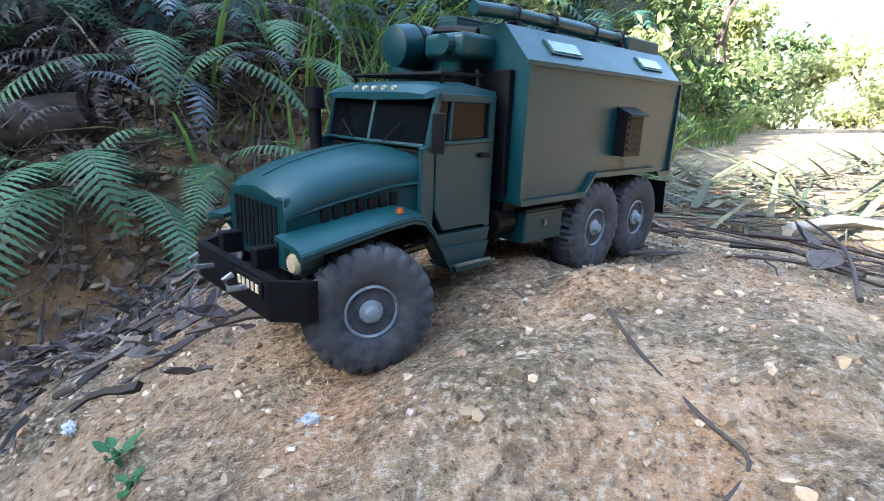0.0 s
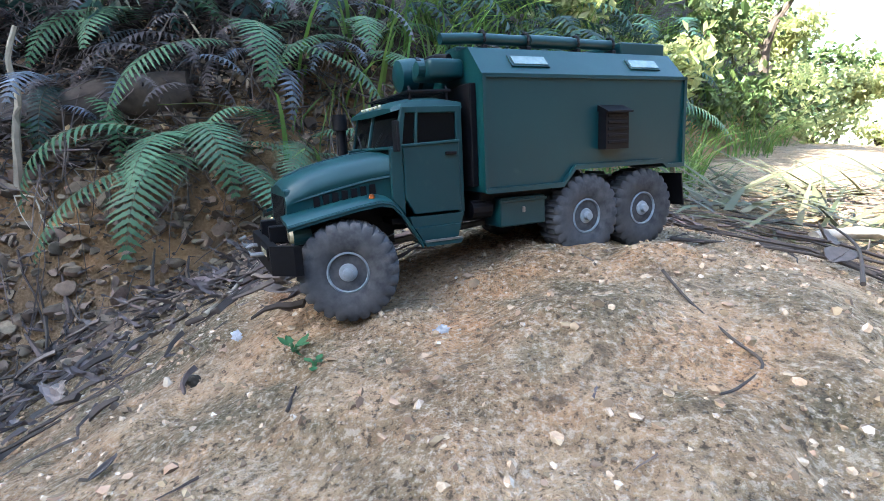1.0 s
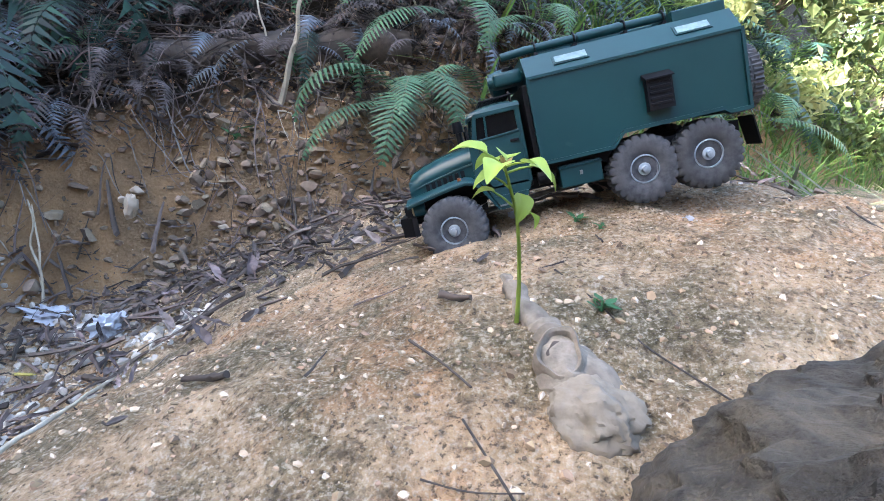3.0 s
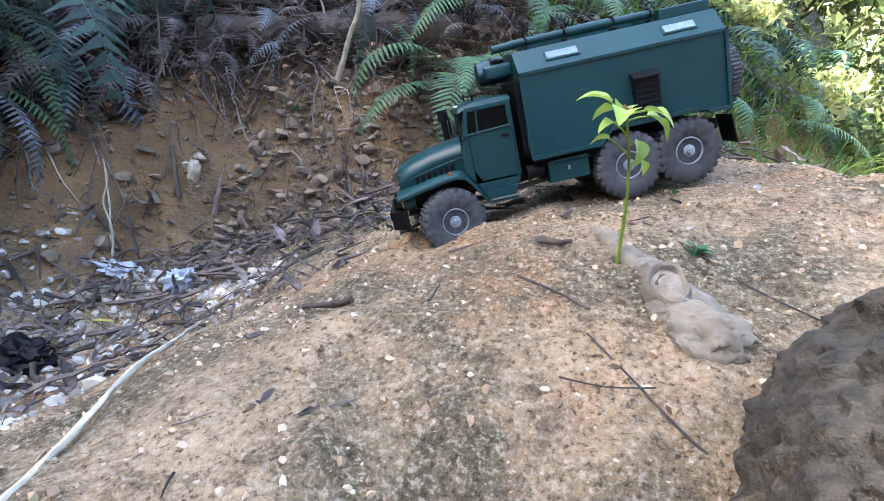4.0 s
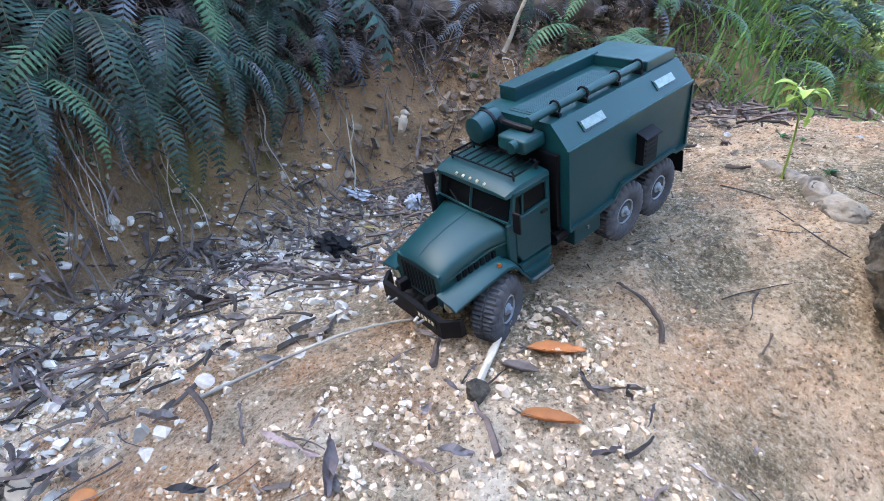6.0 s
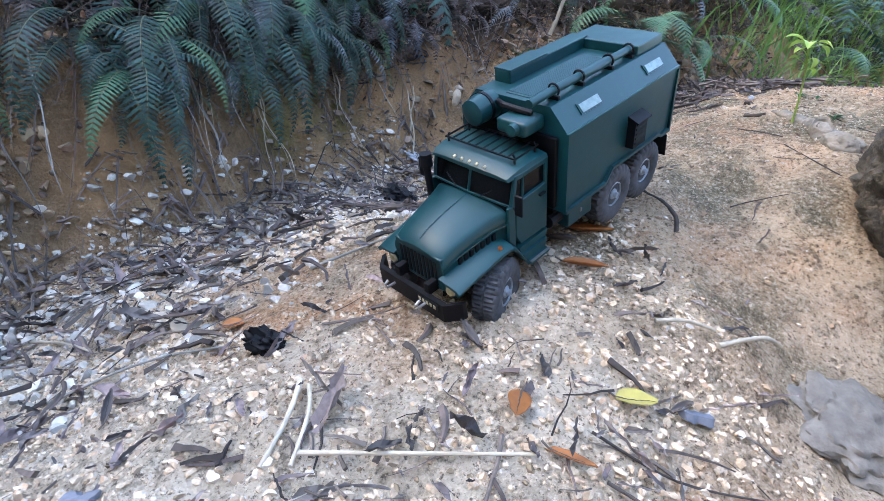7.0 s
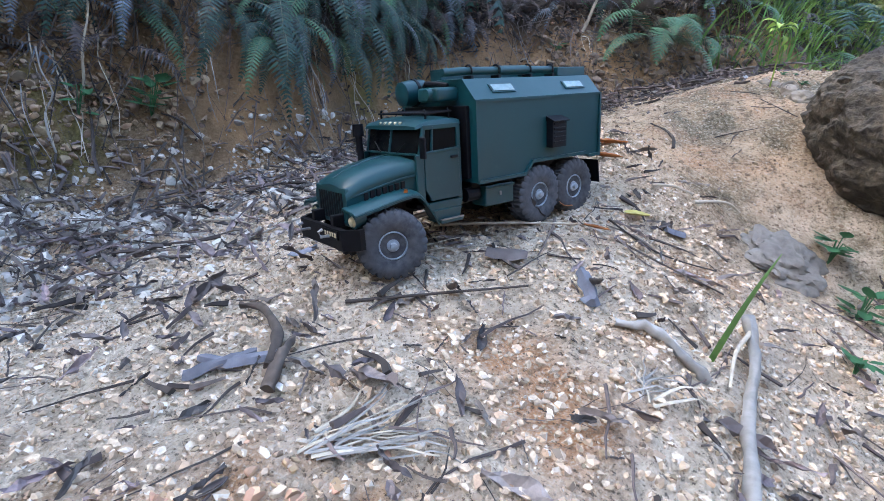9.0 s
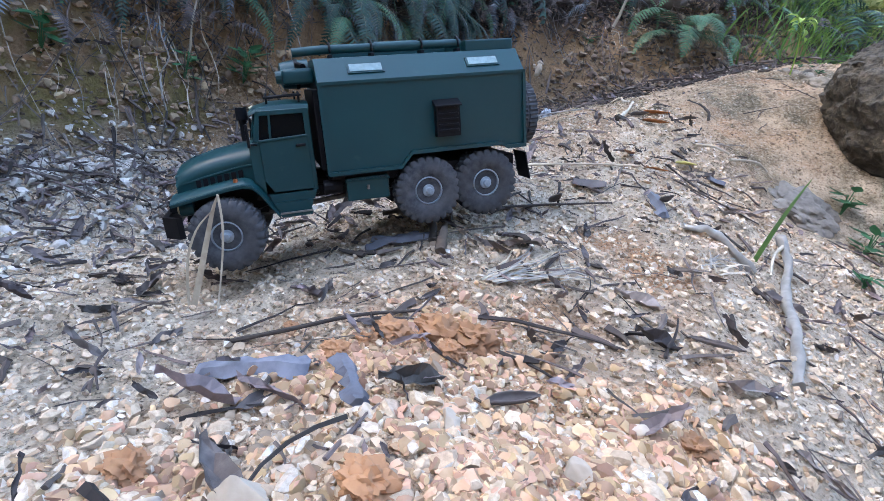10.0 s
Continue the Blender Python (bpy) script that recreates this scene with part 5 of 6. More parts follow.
upright("dead_stem", (-0.80, 1.0), (-0.06, 0.02, 0.26), 0.0035, 0.0018, PALE_WOOD, "pale dead stem among ferns", 0.015, 8)


def roots_on_bank(n=64):
    """Thin roots that hang down the clay face."""
    r = random.Random(4)
    done = 0
    while done < n:
        x, y = r.uniform(-2.0, -0.5), r.uniform(-1.3, 0.9)
        d = float(bank_distance(np.array([x]), np.array([y]))[0])
        if not 0.17 < d < 0.27:
            continue
        p = [Vector((x, y, ground_z(x, y) + 0.004))]
        for k in range(5):
            q = p[-1]
            step = Vector((0.035 + r.uniform(-0.012, 0.02), -0.008 + r.uniform(-0.02, 0.02), 0))
            q = Vector((q.x + step.x, q.y + step.y, 0))
            q.z = max(ground_z(q.x, q.y) + 0.004, p[-1].z - 0.045)
            p.append(q)
        rad = r.uniform(0.0011, 0.0024)
        ob = part("hanging_root", tube(smooth_line(p, 3), [rad * (1 - 0.045 * i) for i in range(16)], 5), PALE_WOOD if r.random() < 0.5 else GREY_WOOD, smooth=True)
        tagged(ob, "thin pale root hanging down the clay bank", "root", "roots on the bank")
        done += 1


roots_on_bank()


def one_leaf(name, x, y, length, width, yaw, mat, label, curl=0.5, roll=0.6, lift=0.003, tilt=0.0, seed=0, category="leaf", group="", stalk=True):
    """A single dry leaf on the ground with its midrib."""
    V, F = leaf_shape(length, width, curl, roll, 14, 8, length * 0.014, seed)
    T = thing(name, label, category, pose(x, y, ground_z(x, y) + lift, math.degrees(tilt), -4, yaw), group)
    ob = mesh_of("blade", V, F, mat, True, T)
    sol = ob.modifiers.new("thick", "SOLIDIFY")
    sol.thickness = 0.0006
    mid = V.reshape(15, 9, 3)[:, 4]
    pts = [Vector(p) + Vector((0, 0, 0.0006)) for p in mid]
    if stalk:
        pts = [pts[0] + Vector((-length * 0.16, 0.002, 0.002))] + pts
    part("midrib", tube(pts, [0.0011 * (1 - 0.055 * i) for i in range(len(pts))], 5), BARK, T)
    return T


one_leaf("dry_leaf", -0.525, -0.372, 0.062, 0.024, 10, ORANGE_LEAF, "curled bright orange dry leaf on earth", 0.5, 1.0, 0.006, seed=1)
one_leaf("dry_leaf", -0.545, -0.395, 0.045, 0.024, -25, GREY_LEAF, "curled dark brown dry leaf on earth", 0.8, 1.3, 0.005, seed=2)
one_leaf("dry_leaf", -0.515, -0.462, 0.055, 0.022, 5, ORANGE_LEAF, "reddish curled dry leaf on earth", 0.4, 1.2, 0.006, seed=3)
one_leaf("dry_leaf", -0.505, -0.668, 0.046, 0.021, -86, ORANGE_LEAF, "flat orange dry leaf on pale gravel", 0.2, 0.35, 0.004, seed=4)
one_leaf("dry_leaf", -0.47, -0.715, 0.040, 0.012, -8, ORANGE_LEAF, "narrow orange-brown dry leaf on gravel", 0.3, 0.9, 0.004, seed=5)
one_leaf("dry_leaf", -0.425, -0.630, 0.038, 0.026, 12, YELLOW_LEAF, "small yellow fallen leaf on gravel", 0.4, 0.5, 0.005, seed=6)
one_leaf("dry_leaf", -0.90, -0.575, 0.030, 0.026, 30, ORANGE_LEAF, "small ochre fallen leaf among twigs", 0.6, 0.7, 0.008, seed=7)
one_leaf("dry_leaf", -0.955, 0.245, 0.040, 0.010, 10, YELLOW_LEAF, "narrow yellow peel among dark litter", 0.4, 1.2, 0.012, seed=8)
for i, (x, y, ln, w, yaw, c) in enumerate(((-0.56, -0.61, 0.055, 0.020, 150, 0.9), (-0.37, -0.60, 0.036, 0.018, 40, 1.2), (-0.62, -0.80, 0.085, 0.032, 20, 0.5), (-0.57, -0.92, 0.060, 0.024, -60, 1.3), (-0.43, -0.85, 0.060, 0.022, -70, 1.0),
                                          (-0.46, -0.13, 0.020, 0.012, 80, 0.9), (-0.52, -0.05, 0.022, 0.012, 40, 1.0), (-0.72, -1.11, 0.080, 0.020, 20, 0.3), (-0.61, -1.23, 0.035, 0.014, 60, 1.2), (-0.37, -1.17, 0.060, 0.016, -10, 0.5),
                                          (-0.50, -1.36, 0.055, 0.022, 30, 0.9), (-0.82, -0.80, 0.060, 0.022, 70, 0.9), (-0.70, -0.90, 0.070, 0.028, 10, 0.7), (-0.91, -0.74, 0.060, 0.02, 130, 0.9), (-0.28, 0.16, 0.03, 0.010, 60, 1.2))):
    one_leaf("grey_leaf", x, y, ln * 0.8, w * 0.8, yaw, GREY_LEAF, "curled grey-brown dead leaf on the ground", c, 1.7, 0.003, 0.1, 30 + i, group="dead leaves")


def frayed_stalk(x, y, heading, n, length, label, seed):
    """A split, bleached stalk: thin strips that fan out over the ground."""
    T = thing("frayed_stalk", label, "dead stalk", pose(x, y, ground_z(x, y)), "frayed stalks")
    r = random.Random(seed)
    z0 = ground_z(x, y)
    for i in range(n):
        a = math.radians(heading + r.gauss(0, 24))
        ln, w, rise = length * r.uniform(0.45, 1.1), r.uniform(0.0007, 0.0022), r.uniform(0.0, 0.26)
        ox, oy = r.uniform(-0.012, 0.012), r.uniform(-0.012, 0.012)
        side = Vector((-math.sin(a), math.cos(a), 0))
        rings = []
        for k in range(6):
            u = k / 5
            px, py = ox + math.cos(a) * ln * u, oy + math.sin(a) * ln * u
            c = Vector((px, py, ground_z(x + px, y + py) - z0 + 0.003 + ln * rise * math.sin(2.6 * u) * 0.6))
            hw = w * (1 - 0.75 * u * u)
            rings.append([c + side * hw, c + Vector((0, 0, 0.0008)), c - side * hw, c - Vector((0, 0, 0.0006))])
            a += r.uniform(-0.10, 0.10)
        part("strip", add_loft(bmesh.new(), rings), GREY_WOOD if i % 3 else PALE_WOOD, T)
    return T


frayed_stalk(-0.560, -1.165, 48, 16, 0.085, "bleached frayed plant stalk split into strips on gravel", 3)
frayed_stalk(-0.525, -1.150, 10, 10, 0.060, "bleached frayed plant stalk split into strips on gravel", 4)
frayed_stalk(-0.350, -0.985, 62, 9, 0.070, "pale split stalk on gravel beside a root", 5)
frayed_stalk(-0.655, -0.860, 15, 7, 0.060, "pale split stalk among dead leaves", 6)


# slabs of grey-blue bark and torn plastic
def slab(name, pts, w, th, mat, label, category, seed=0, lift=0.004):
    r = random.Random(seed)
    line = smooth_line(on_ground(pts, lift), 4)
    rings = []
    for i, p in enumerate(line):
        d = (line[min(i + 1, len(line) - 1)] - line[max(i - 1, 0)]).normalized()
        s = d.cross(Vector((0, 0, 1))).normalized()
        k = w * (0.75 + 0.4 * r.random()) * (0.55 if i in (0, len(line) - 1) else 1)
        j = lambda: r.uniform(-0.28, 0.28) * w
        rings.append([p + s * (k + j()), p + s * (k * 0.4) + Vector((0, 0, th * 1.2)), p - s * (k * 0.4) + Vector((0, 0, th * (1 + r.random() * 0.6))), p - s * (k + j()), p - s * k * 0.5 - Vector((0, 0, th * 0.3)), p + s * k * 0.5 - Vector((0, 0, th * 0.3))])
    return tagged(part(name, add_loft(bmesh.new(), rings), mat, smooth=True), label, category)


slab("bark_slab", [(-0.712, -1.400), (-0.685, -1.392), (-0.655, -1.383), (-0.632, -1.372)], 0.011, 0.007, SLATE_BARK, "blue-grey slab of bark lying on stones", "bark", 1)
slab("bark_slab", [(-0.620, -1.352), (-0.602, -1.368), (-0.585, -1.385), (-0.574, -1.40)], 0.009, 0.005, SLATE_BARK, "blue-grey strip of bark lying on stones", "bark", 2)
slab("bark_slab", [(-0.445, -0.835), (-0.43, -0.86), (-0.42, -0.885)], 0.010, 0.006, SLATE_BARK, "blue-grey curled bark on gravel", "bark", 3)
slab("bark_slab", [(-0.733, -1.125), (-0.71, -1.105), (-0.687, -1.084)], 0.008, 0.004, SLATE_BARK, "blue-grey strip of bark on gravel", "bark", 5)
slab("bark_slab", [(-0.560, -0.835), (-0.538, -0.829), (-0.512, -0.822)], 0.017, 0.005, GREY_LEAF, "broad dull olive dead leaf on gravel", "leaf", 6)
slab("bark_slab", [(-0.835, -0.835), (-0.815, -0.842), (-0.797, -0.838)], 0.014, 0.005, SLATE_BARK, "blue-grey broad dead leaf on gravel", "leaf", 7)
slab("bark_slab", [(-0.360, -0.598), (-0.347, -0.590), (-0.330, -0.586)], 0.010, 0.005, SLATE_BARK, "small blue-grey dead leaf on gravel", "leaf", 8)
slab("bark_slab", [(-0.74, -1.10), (-0.70, -1.10), (-0.665, -1.085)], 0.008, 0.005, SLATE_BARK, "blue-grey strip of bark on gravel", "bark", 4)
ob = lumpy("plastic_scrap", (-0.80, -0.62, ground_z(-0.80, -0.62) + 0.008), (0.026, 0.017, 0.016), 312, BLACK, 4, 0.5, 2.2, fine=0.07)
tagged(ob, "crumpled black plastic scrap among twigs", "scrap")
ob = lumpy("plastic_scrap", (-0.975, 0.15, ground_z(-0.975, 0.15) + 0.016), (0.040, 0.030, 0.026), 311, BLACK, 4, 0.5, 2.2, fine=0.07)
tagged(ob, "crumpled black plastic bag scrap in the gully", "scrap")

for i, (x, y, s, h) in enumerate(((-1.02, 0.385, 0.040, 0.010), (-0.875, 0.345, 0.026, 0.022), (-0.26, 0.33, 0.006, 0.004), (-0.07, 0.25, 0.0045, 0.003))):
    ob = lumpy("plastic_scrap", (x, y, ground_z(x, y) + h * 0.8), (s, s * 0.55, h), 200 + i, PLASTIC, 4, 0.75, 2.6, fine=0.2)
    ob.rotation_euler = (0.1, 0.15, 0.4 + i)
    tagged(ob, "crumpled pale plastic scrap on the ground", "scrap")

# clods, stones and the half-buried rock slab
for i, (x, y, s) in enumerate(((-0.625, -1.345, 0.016), (-0.60, -1.305, 0.020), (-0.565, -1.285, 0.026), (-0.535, -1.28, 0.024), (-0.545, -1.305, 0.016), (-0.655, -1.505, 0.017), (-0.525, -1.475, 0.020), (-0.505, -1.495, 0.016), (-0.36, -1.315, 0.016),
                               (-0.61, -1.325, 0.012), (-0.70, -1.30, 0.010))):
    ob = lumpy("clay_clod", (x, y, ground_z(x, y) + s * 0.25), (s * 0.80, s * 0.68, s * 0.46), i + 2, CLAY, 4, 0.46, 2.6, fine=0.17)
    tagged(ob, "crumbly orange clay clod on stones", "clod", "clay clods")


def broken_stone(name, x, y, s, seed, mat):
    """A stone with a few broken faces and worn edges, bedded in the ground."""
    r = random.Random(seed)
    bm = bmesh.new()
    bmesh.ops.create_icosphere(bm, subdivisions=4, radius=1)
    cuts = [(Vector((r.gauss(0, 1), r.gauss(0, 1), r.gauss(0, 1))).normalized(), r.uniform(0.45, 0.78)) for _ in range(9)]
    sh = Vector((seed * 2.3, seed * 0.7, seed * 1.1))
    for v in bm.verts:
        p = v.co.copy()
        for ax, c in cuts:
            k = p.dot(ax) - c
            if k > 0:
                p -= ax * k * 0.93
        p *= 1 + 0.10 * noise.noise(p * 2.4 + sh) + 0.035 * noise.noise(p * 9 + sh)
        v.co = Vector((p.x * s * 1.25, p.y * s, p.z * s * 0.85))
    ob = part(name, bm, mat, smooth=True)
    ob.matrix_basis = pose(x, y, ground_z(x, y) + s * 0.18, 0, 0, r.uniform(0, 360))
    return ob


STONE = plain("pale_stone", (0.56, 0.485, 0.39), (0.40, 0.325, 0.245), scale=70, rough=0.95, bumpy=0.5, dist=0.002)
for i, (x, y, s) in enumerate(((-0.99, -0.55, 0.020), (-1.04, -0.535, 0.018), (-0.94, -0.60, 0.012), (-0.86, -0.66, 0.014), (-0.58, -1.50, 0.022), (-0.62, -1.53, 0.018), (-0.46, -1.46, 0.016), (-0.43, -1.40, 0.012), (-0.51, -1.40, 0.012), (-0.40, -1.33, 0.010),
                               (-0.56, -0.435, 0.020), (-0.535, -0.43, 0.012), (-0.49, -0.345, 0.007), (-0.40, -0.64, 0.008), (-1.05, -0.02, 0.022), (-0.98, 0.06, 0.020), (-1.10, 0.10, 0.018), (-0.92, -0.04, 0.018), (-0.96, -0.13, 0.024), (-1.02, 0.57, 0.020), (-1.03, 0.55, 0.014), (-0.84, 0.60, 0.016), (-0.70, 0.66, 0.014), (-0.9, 0.3, 0.014), (-0.78, 0.30, 0.012), (-0.27, 0.27, 0.010), (-0.31, 0.30, 0.008))):
    mat = ROCK if i in (10, 25) else STONE
    ob = broken_stone("stone", x, y, s * 0.72, i + 40, mat)
    tagged(ob, "dark rounded stone in the earth" if mat is ROCK else "pale weathered stone in the earth", "stone", "stones")
SLATE = plain("grey_slab_rock", (0.205, 0.188, 0.165), (0.11, 0.098, 0.084), scale=75, rough=0.9, bumpy=0.6, dist=0.004)


def seat(ob, x, y, sink, span=0.04):
    """Beds a stone into the slope: turns it to the ground's lie and sinks it."""
    nx = (ground_z(x - span, y) - ground_z(x + span, y)) / (2 * span)
    ny = (ground_z(x, y - span) - ground_z(x, y + span)) / (2 * span)
    up = Vector((nx, ny, 1)).normalized()
    ob.matrix_basis = Matrix.Translation((x, y, ground_z(x, y) - sink)) @ up.to_track_quat("Z", "Y").to_matrix().to_4x4()


BUFF = plain("buff_rock", (0.26, 0.22, 0.17), (0.15, 0.125, 0.095), scale=90, rough=0.95, bumpy=0.6, dist=0.003)
ob = lumpy("rock_slab", (0, 0, 0), (0.064, 0.060, 0.030), 14, SLATE, 5, 0.34, 1.7, fine=0.06)
seat(ob, -0.176, -0.480, 0.010)
tagged(ob, "flat blue-grey rock slab sunk in gravel", "rock")
ob = lumpy("rock_slab", (0, 0, 0), (0.034, 0.028, 0.022), 9, BUFF, 5, 0.26, 1.6, fine=0.05)
seat(ob, -0.168, -0.040, 0.004)
tagged(ob, "smooth pale rock beside an old root", "rock")

# old root stump with a healed knot
T = thing("root_stump", "weathered pale root stump with a dark split knot", "stump", pose(-0.215, 0.0, ground_z(-0.215, 0.0)))
pts = [Vector(p) for p in ((-0.030, 0.125, 0.014), (-0.022, 0.100, 0.017), (-0.010, 0.066, 0.012), (0.008, 0.036, 0.006), (0.022, 0.008, 0.000), (0.028, -0.010, -0.012), (0.030, -0.024, -0.034))]
line = smooth_line(pts, 6)
n = len(line)
bm = tube(line, [0.0070 + 0.0150 * min(1, i / n * 1.35) ** 1.6 + 0.0016 * math.sin(i * 1.1) + 0.0012 * math.sin(i * 2.9) for i in range(n)], 28)
for v in bm.verts:
    k = v.co
    v.co += Vector((noise.noise(k * 50), noise.noise(k * 50 + Vector((5, 1, 2))), noise.noise(k * 50 + Vector((1, 8, 3))))) * 0.0042
    v.co += Vector((noise.noise(k * 160), noise.noise(k * 160 + Vector((5, 1, 2))), noise.noise(k * 160 + Vector((1, 8, 3))))) * 0.0018
stump = part("root_body", bm, STUMP, T, smooth=True)
cen, nrm = Vector((0.022, 0.002, 0.0)), Vector((-0.18, -0.55, 0.82)).normalized()
cen = cen + nrm * 0.0185
ua = nrm.cross(Vector((0, 1, 0))).normalized()
ub = nrm.cross(ua)


def knot_ring(k, dz):
    return [cen - nrm * dz + (ua * math.cos(a) * 0.0135 + ub * math.sin(a) * 0.0185) * k * (1 + 0.07 * math.sin(a * 3 + 1) + 0.05 * math.sin(a * 5)) for a in np.linspace(0, 2 * math.pi, 28, endpoint=False)]


# the root spreads into the earth below the knot
flare = smooth_line([Vector(p) for p in ((0.004, 0.040, 0.000), (0.030, 0.010, -0.002), (0.054, -0.012, -0.012), (0.074, -0.030, -0.034))], 6)
bm = tube(flare, [0.010 + 0.010 * math.sin(min(1, i / len(flare) * 1.2) * 2.4) for i in range(len(flare))], 24)
for v in bm.verts:
    k = v.co
    v.co += Vector((noise.noise(k * 55), noise.noise(k * 55 + Vector((4, 2, 1))), noise.noise(k * 55 + Vector((2, 6, 3))))) * 0.0045
part("root_flare", bm, STUMP, T, smooth=True)
part("knot_rim", add_loft(bmesh.new(), [knot_ring(1.30, 0.012), knot_ring(1.24, 0.002), knot_ring(1.10, -0.0012), knot_ring(0.97, 0.0005), knot_ring(0.90, 0.006), knot_ring(0.3, 0.008)]), STUMP, stump, smooth=True)
part("knot_core", add_loft(bmesh.new(), [[p + ua * 0.0022 - ub * 0.0015 for p in knot_ring(k, dz)] for k, dz in ((0.52, 0.008), (0.50, 0.003), (0.40, 0.0018), (0.12, 0.002))]), DARK_WOOD, stump, "dark split heart of the knot", smooth=True)


# -- small live plants --
def blade_leaf(parent, base, yaw, pitch, length, width, mat, seed, curl=-0.5, name="leaf", roll=0.35):
    V, F = leaf_shape(length, width, curl, roll, 10, 6, 0.0003, seed, 0.8)
    ob = mesh_of(name, V, F, mat, True, parent)
    ob.matrix_basis = pose(*base, 0, -pitch, yaw)
    return ob


def heart_leaf(parent, base, yaw, pitch, length, width, mat, seed, curl=-0.7):
    """A broad heart-shaped leaf that droops to a drawn-out tip, folded a little along its midrib."""
    nx, ny = 14, 8
    r = np.random.default_rng(seed)
    ph = r.uniform(0, 6.28)
    V, F = [], []
    for i in range(nx + 1):
        t = i / nx
        w = width * (min(1, t / 0.24) ** 0.55 * (1 - t ** 1.5) ** 0.95 + 0.012)
        for j in range(ny + 1):
            u = 2 * j / ny - 1
            x = length * (math.sin(curl * t) / curl) - 0.10 * length * u * u * (1 - t) ** 3
            z = -length * (1 - math.cos(curl * t)) / abs(curl) + 0.22 * w * abs(u) + 0.05 * w * math.sin(9 * t + ph) * u * u
            V.append((x, w * 0.5 * u, z))
    for i in range(nx):
        for j in range(ny):
            a = i * (ny + 1) + j
            F.append((a, a + 1, a + ny + 2, a + ny + 1))
    ob = mesh_of("leaf", V, F, mat, True, parent)
    ob.matrix_basis = pose(*base, r.uniform(-12, 12), -pitch, yaw)
    return ob


T = thing("seedling", "young seedling with drooping yellow-green leaves on a thin stem", "seedling", pose(-0.228, 0.046, ground_z(-0.228, 0.046) - 0.004))
stem = [Vector(p) for p in ((0, 0, 0), (-0.008, -0.006, 0.045), (-0.020, -0.016, 0.090), (-0.036, -0.032, 0.126))]
stem_line = smooth_line(stem, 6)
part("stem", tube(stem_line, [0.0020 - 0.00005 * i for i in range(len(stem_line))], 7), YOUNG, T, smooth=True)
for i, (at, yaw, pitch, ln, w, reach) in enumerate(((1.0, 190, 18, 0.052, 0.034, 0.022), (0.98, 255, 2, 0.054, 0.036, 0.020), (1.0, 330, 12, 0.050, 0.032, 0.020), (0.98, 20, -4, 0.056, 0.034, 0.024), (1.0, 95, 20, 0.044, 0.030, 0.018), (0.96, 140, 0, 0.044, 0.030, 0.018),
                                                    (0.86, 215, -6, 0.036, 0.028, 0.022), (0.80, 300, -42, 0.042, 0.028, 0.014), (0.74, 175, -4, 0.034, 0.028, 0.026), (0.72, 30, -30, 0.028, 0.020, 0.014), (1.0, 230, 62, 0.018, 0.010, 0.003), (1.0, 60, 66, 0.016, 0.008, 0.003))):
    c = stem_line[min(len(stem_line) - 1, int(at * (len(stem_line) - 1)))]
    a = math.radians(yaw)
    off = Vector((math.cos(a), math.sin(a), 0.45)) * reach * 0.75
    part("leaf_stalk", tube([c, c + off * 0.5 + Vector((0, 0, 0.001)), c + off], [0.0010, 0.0009, 0.0007], 5), YOUNG, T)
    heart_leaf(T, c + off, yaw, pitch, ln * 0.52, w * 0.72, YOUNG_RED if i >= 10 else YOUNG, 60 + i, 1.1 if i < 10 else 0.4)


def weed(x, y, n, size, label, seed, mat=WEED, lift=0.02):
    T = thing("weed", label, "weed", pose(x, y, ground_z(x, y)), "small weeds")
    r = random.Random(seed)
    for i in range(n):
        yaw = i * 137.5 + r.uniform(-20, 20)
        h = lift * r.uniform(0.2, 1)
        a = math.radians(yaw)
        base = Vector((math.cos(a) * size * 0.35, math.sin(a) * size * 0.35, h))
        part("leaf_stalk", tube([Vector((0, 0, -0.004)), Vector((base.x * 0.5, base.y * 0.5, h * 1.1)), base], 0.0009, 5), mat, T)
        blade_leaf(T, base, yaw, r.uniform(-20, 25), size * r.uniform(0.7, 1.1), size * r.uniform(0.5, 0.7), mat, seed + i, 0.4)
    return T


weed(-0.185, 0.265, 6, 0.013, "small green weed on the earth track", 1, lift=0.006)
weed(-0.16, 0.235, 4, 0.009, "tiny green weed on the earth track", 2, lift=0.005)
weed(-0.165, 0.06, 7, 0.012, "small green weed beside an old root", 3, lift=0.008)
weed(-0.82, 0.79, 6, 0.040, "broad-leaved green weed on the bank", 4, lift=0.05)
weed(-0.88, 0.68, 6, 0.030, "broad-leaved green weed on the bank", 5, lift=0.03)
weed(-0.70, 0.83, 6, 0.036, "broad-leaved green weed on the bank", 6, lift=0.04)
weed(-1.52, -0.50, 16, 0.046, "leafy green weed clump on the clay face", 7, lift=0.11)
weed(-1.60, -0.62, 9, 0.034, "leafy green weed on the clay face", 8, lift=0.07)
weed(-1.74, -0.88, 10, 0.045, "leafy green weed on the clay face", 9, lift=0.09)
weed(-1.82, -0.72, 12, 0.045, "leafy green weed clump on the lower bank", 13, lift=0.09)
weed(-1.66, -0.44, 9, 0.036, "leafy green weed on the lower bank", 14, lift=0.07)
weed(-0.10, -0.44, 12, 0.030, "dark green weed beside the boulder", 10, lift=0.05)
weed(-0.07, -0.56, 10, 0.030, "dark green weed below the boulder", 11, lift=0.04)
weed(-0.09, -0.68, 8, 0.024, "dark green weed at the gravel edge", 12, lift=0.03)

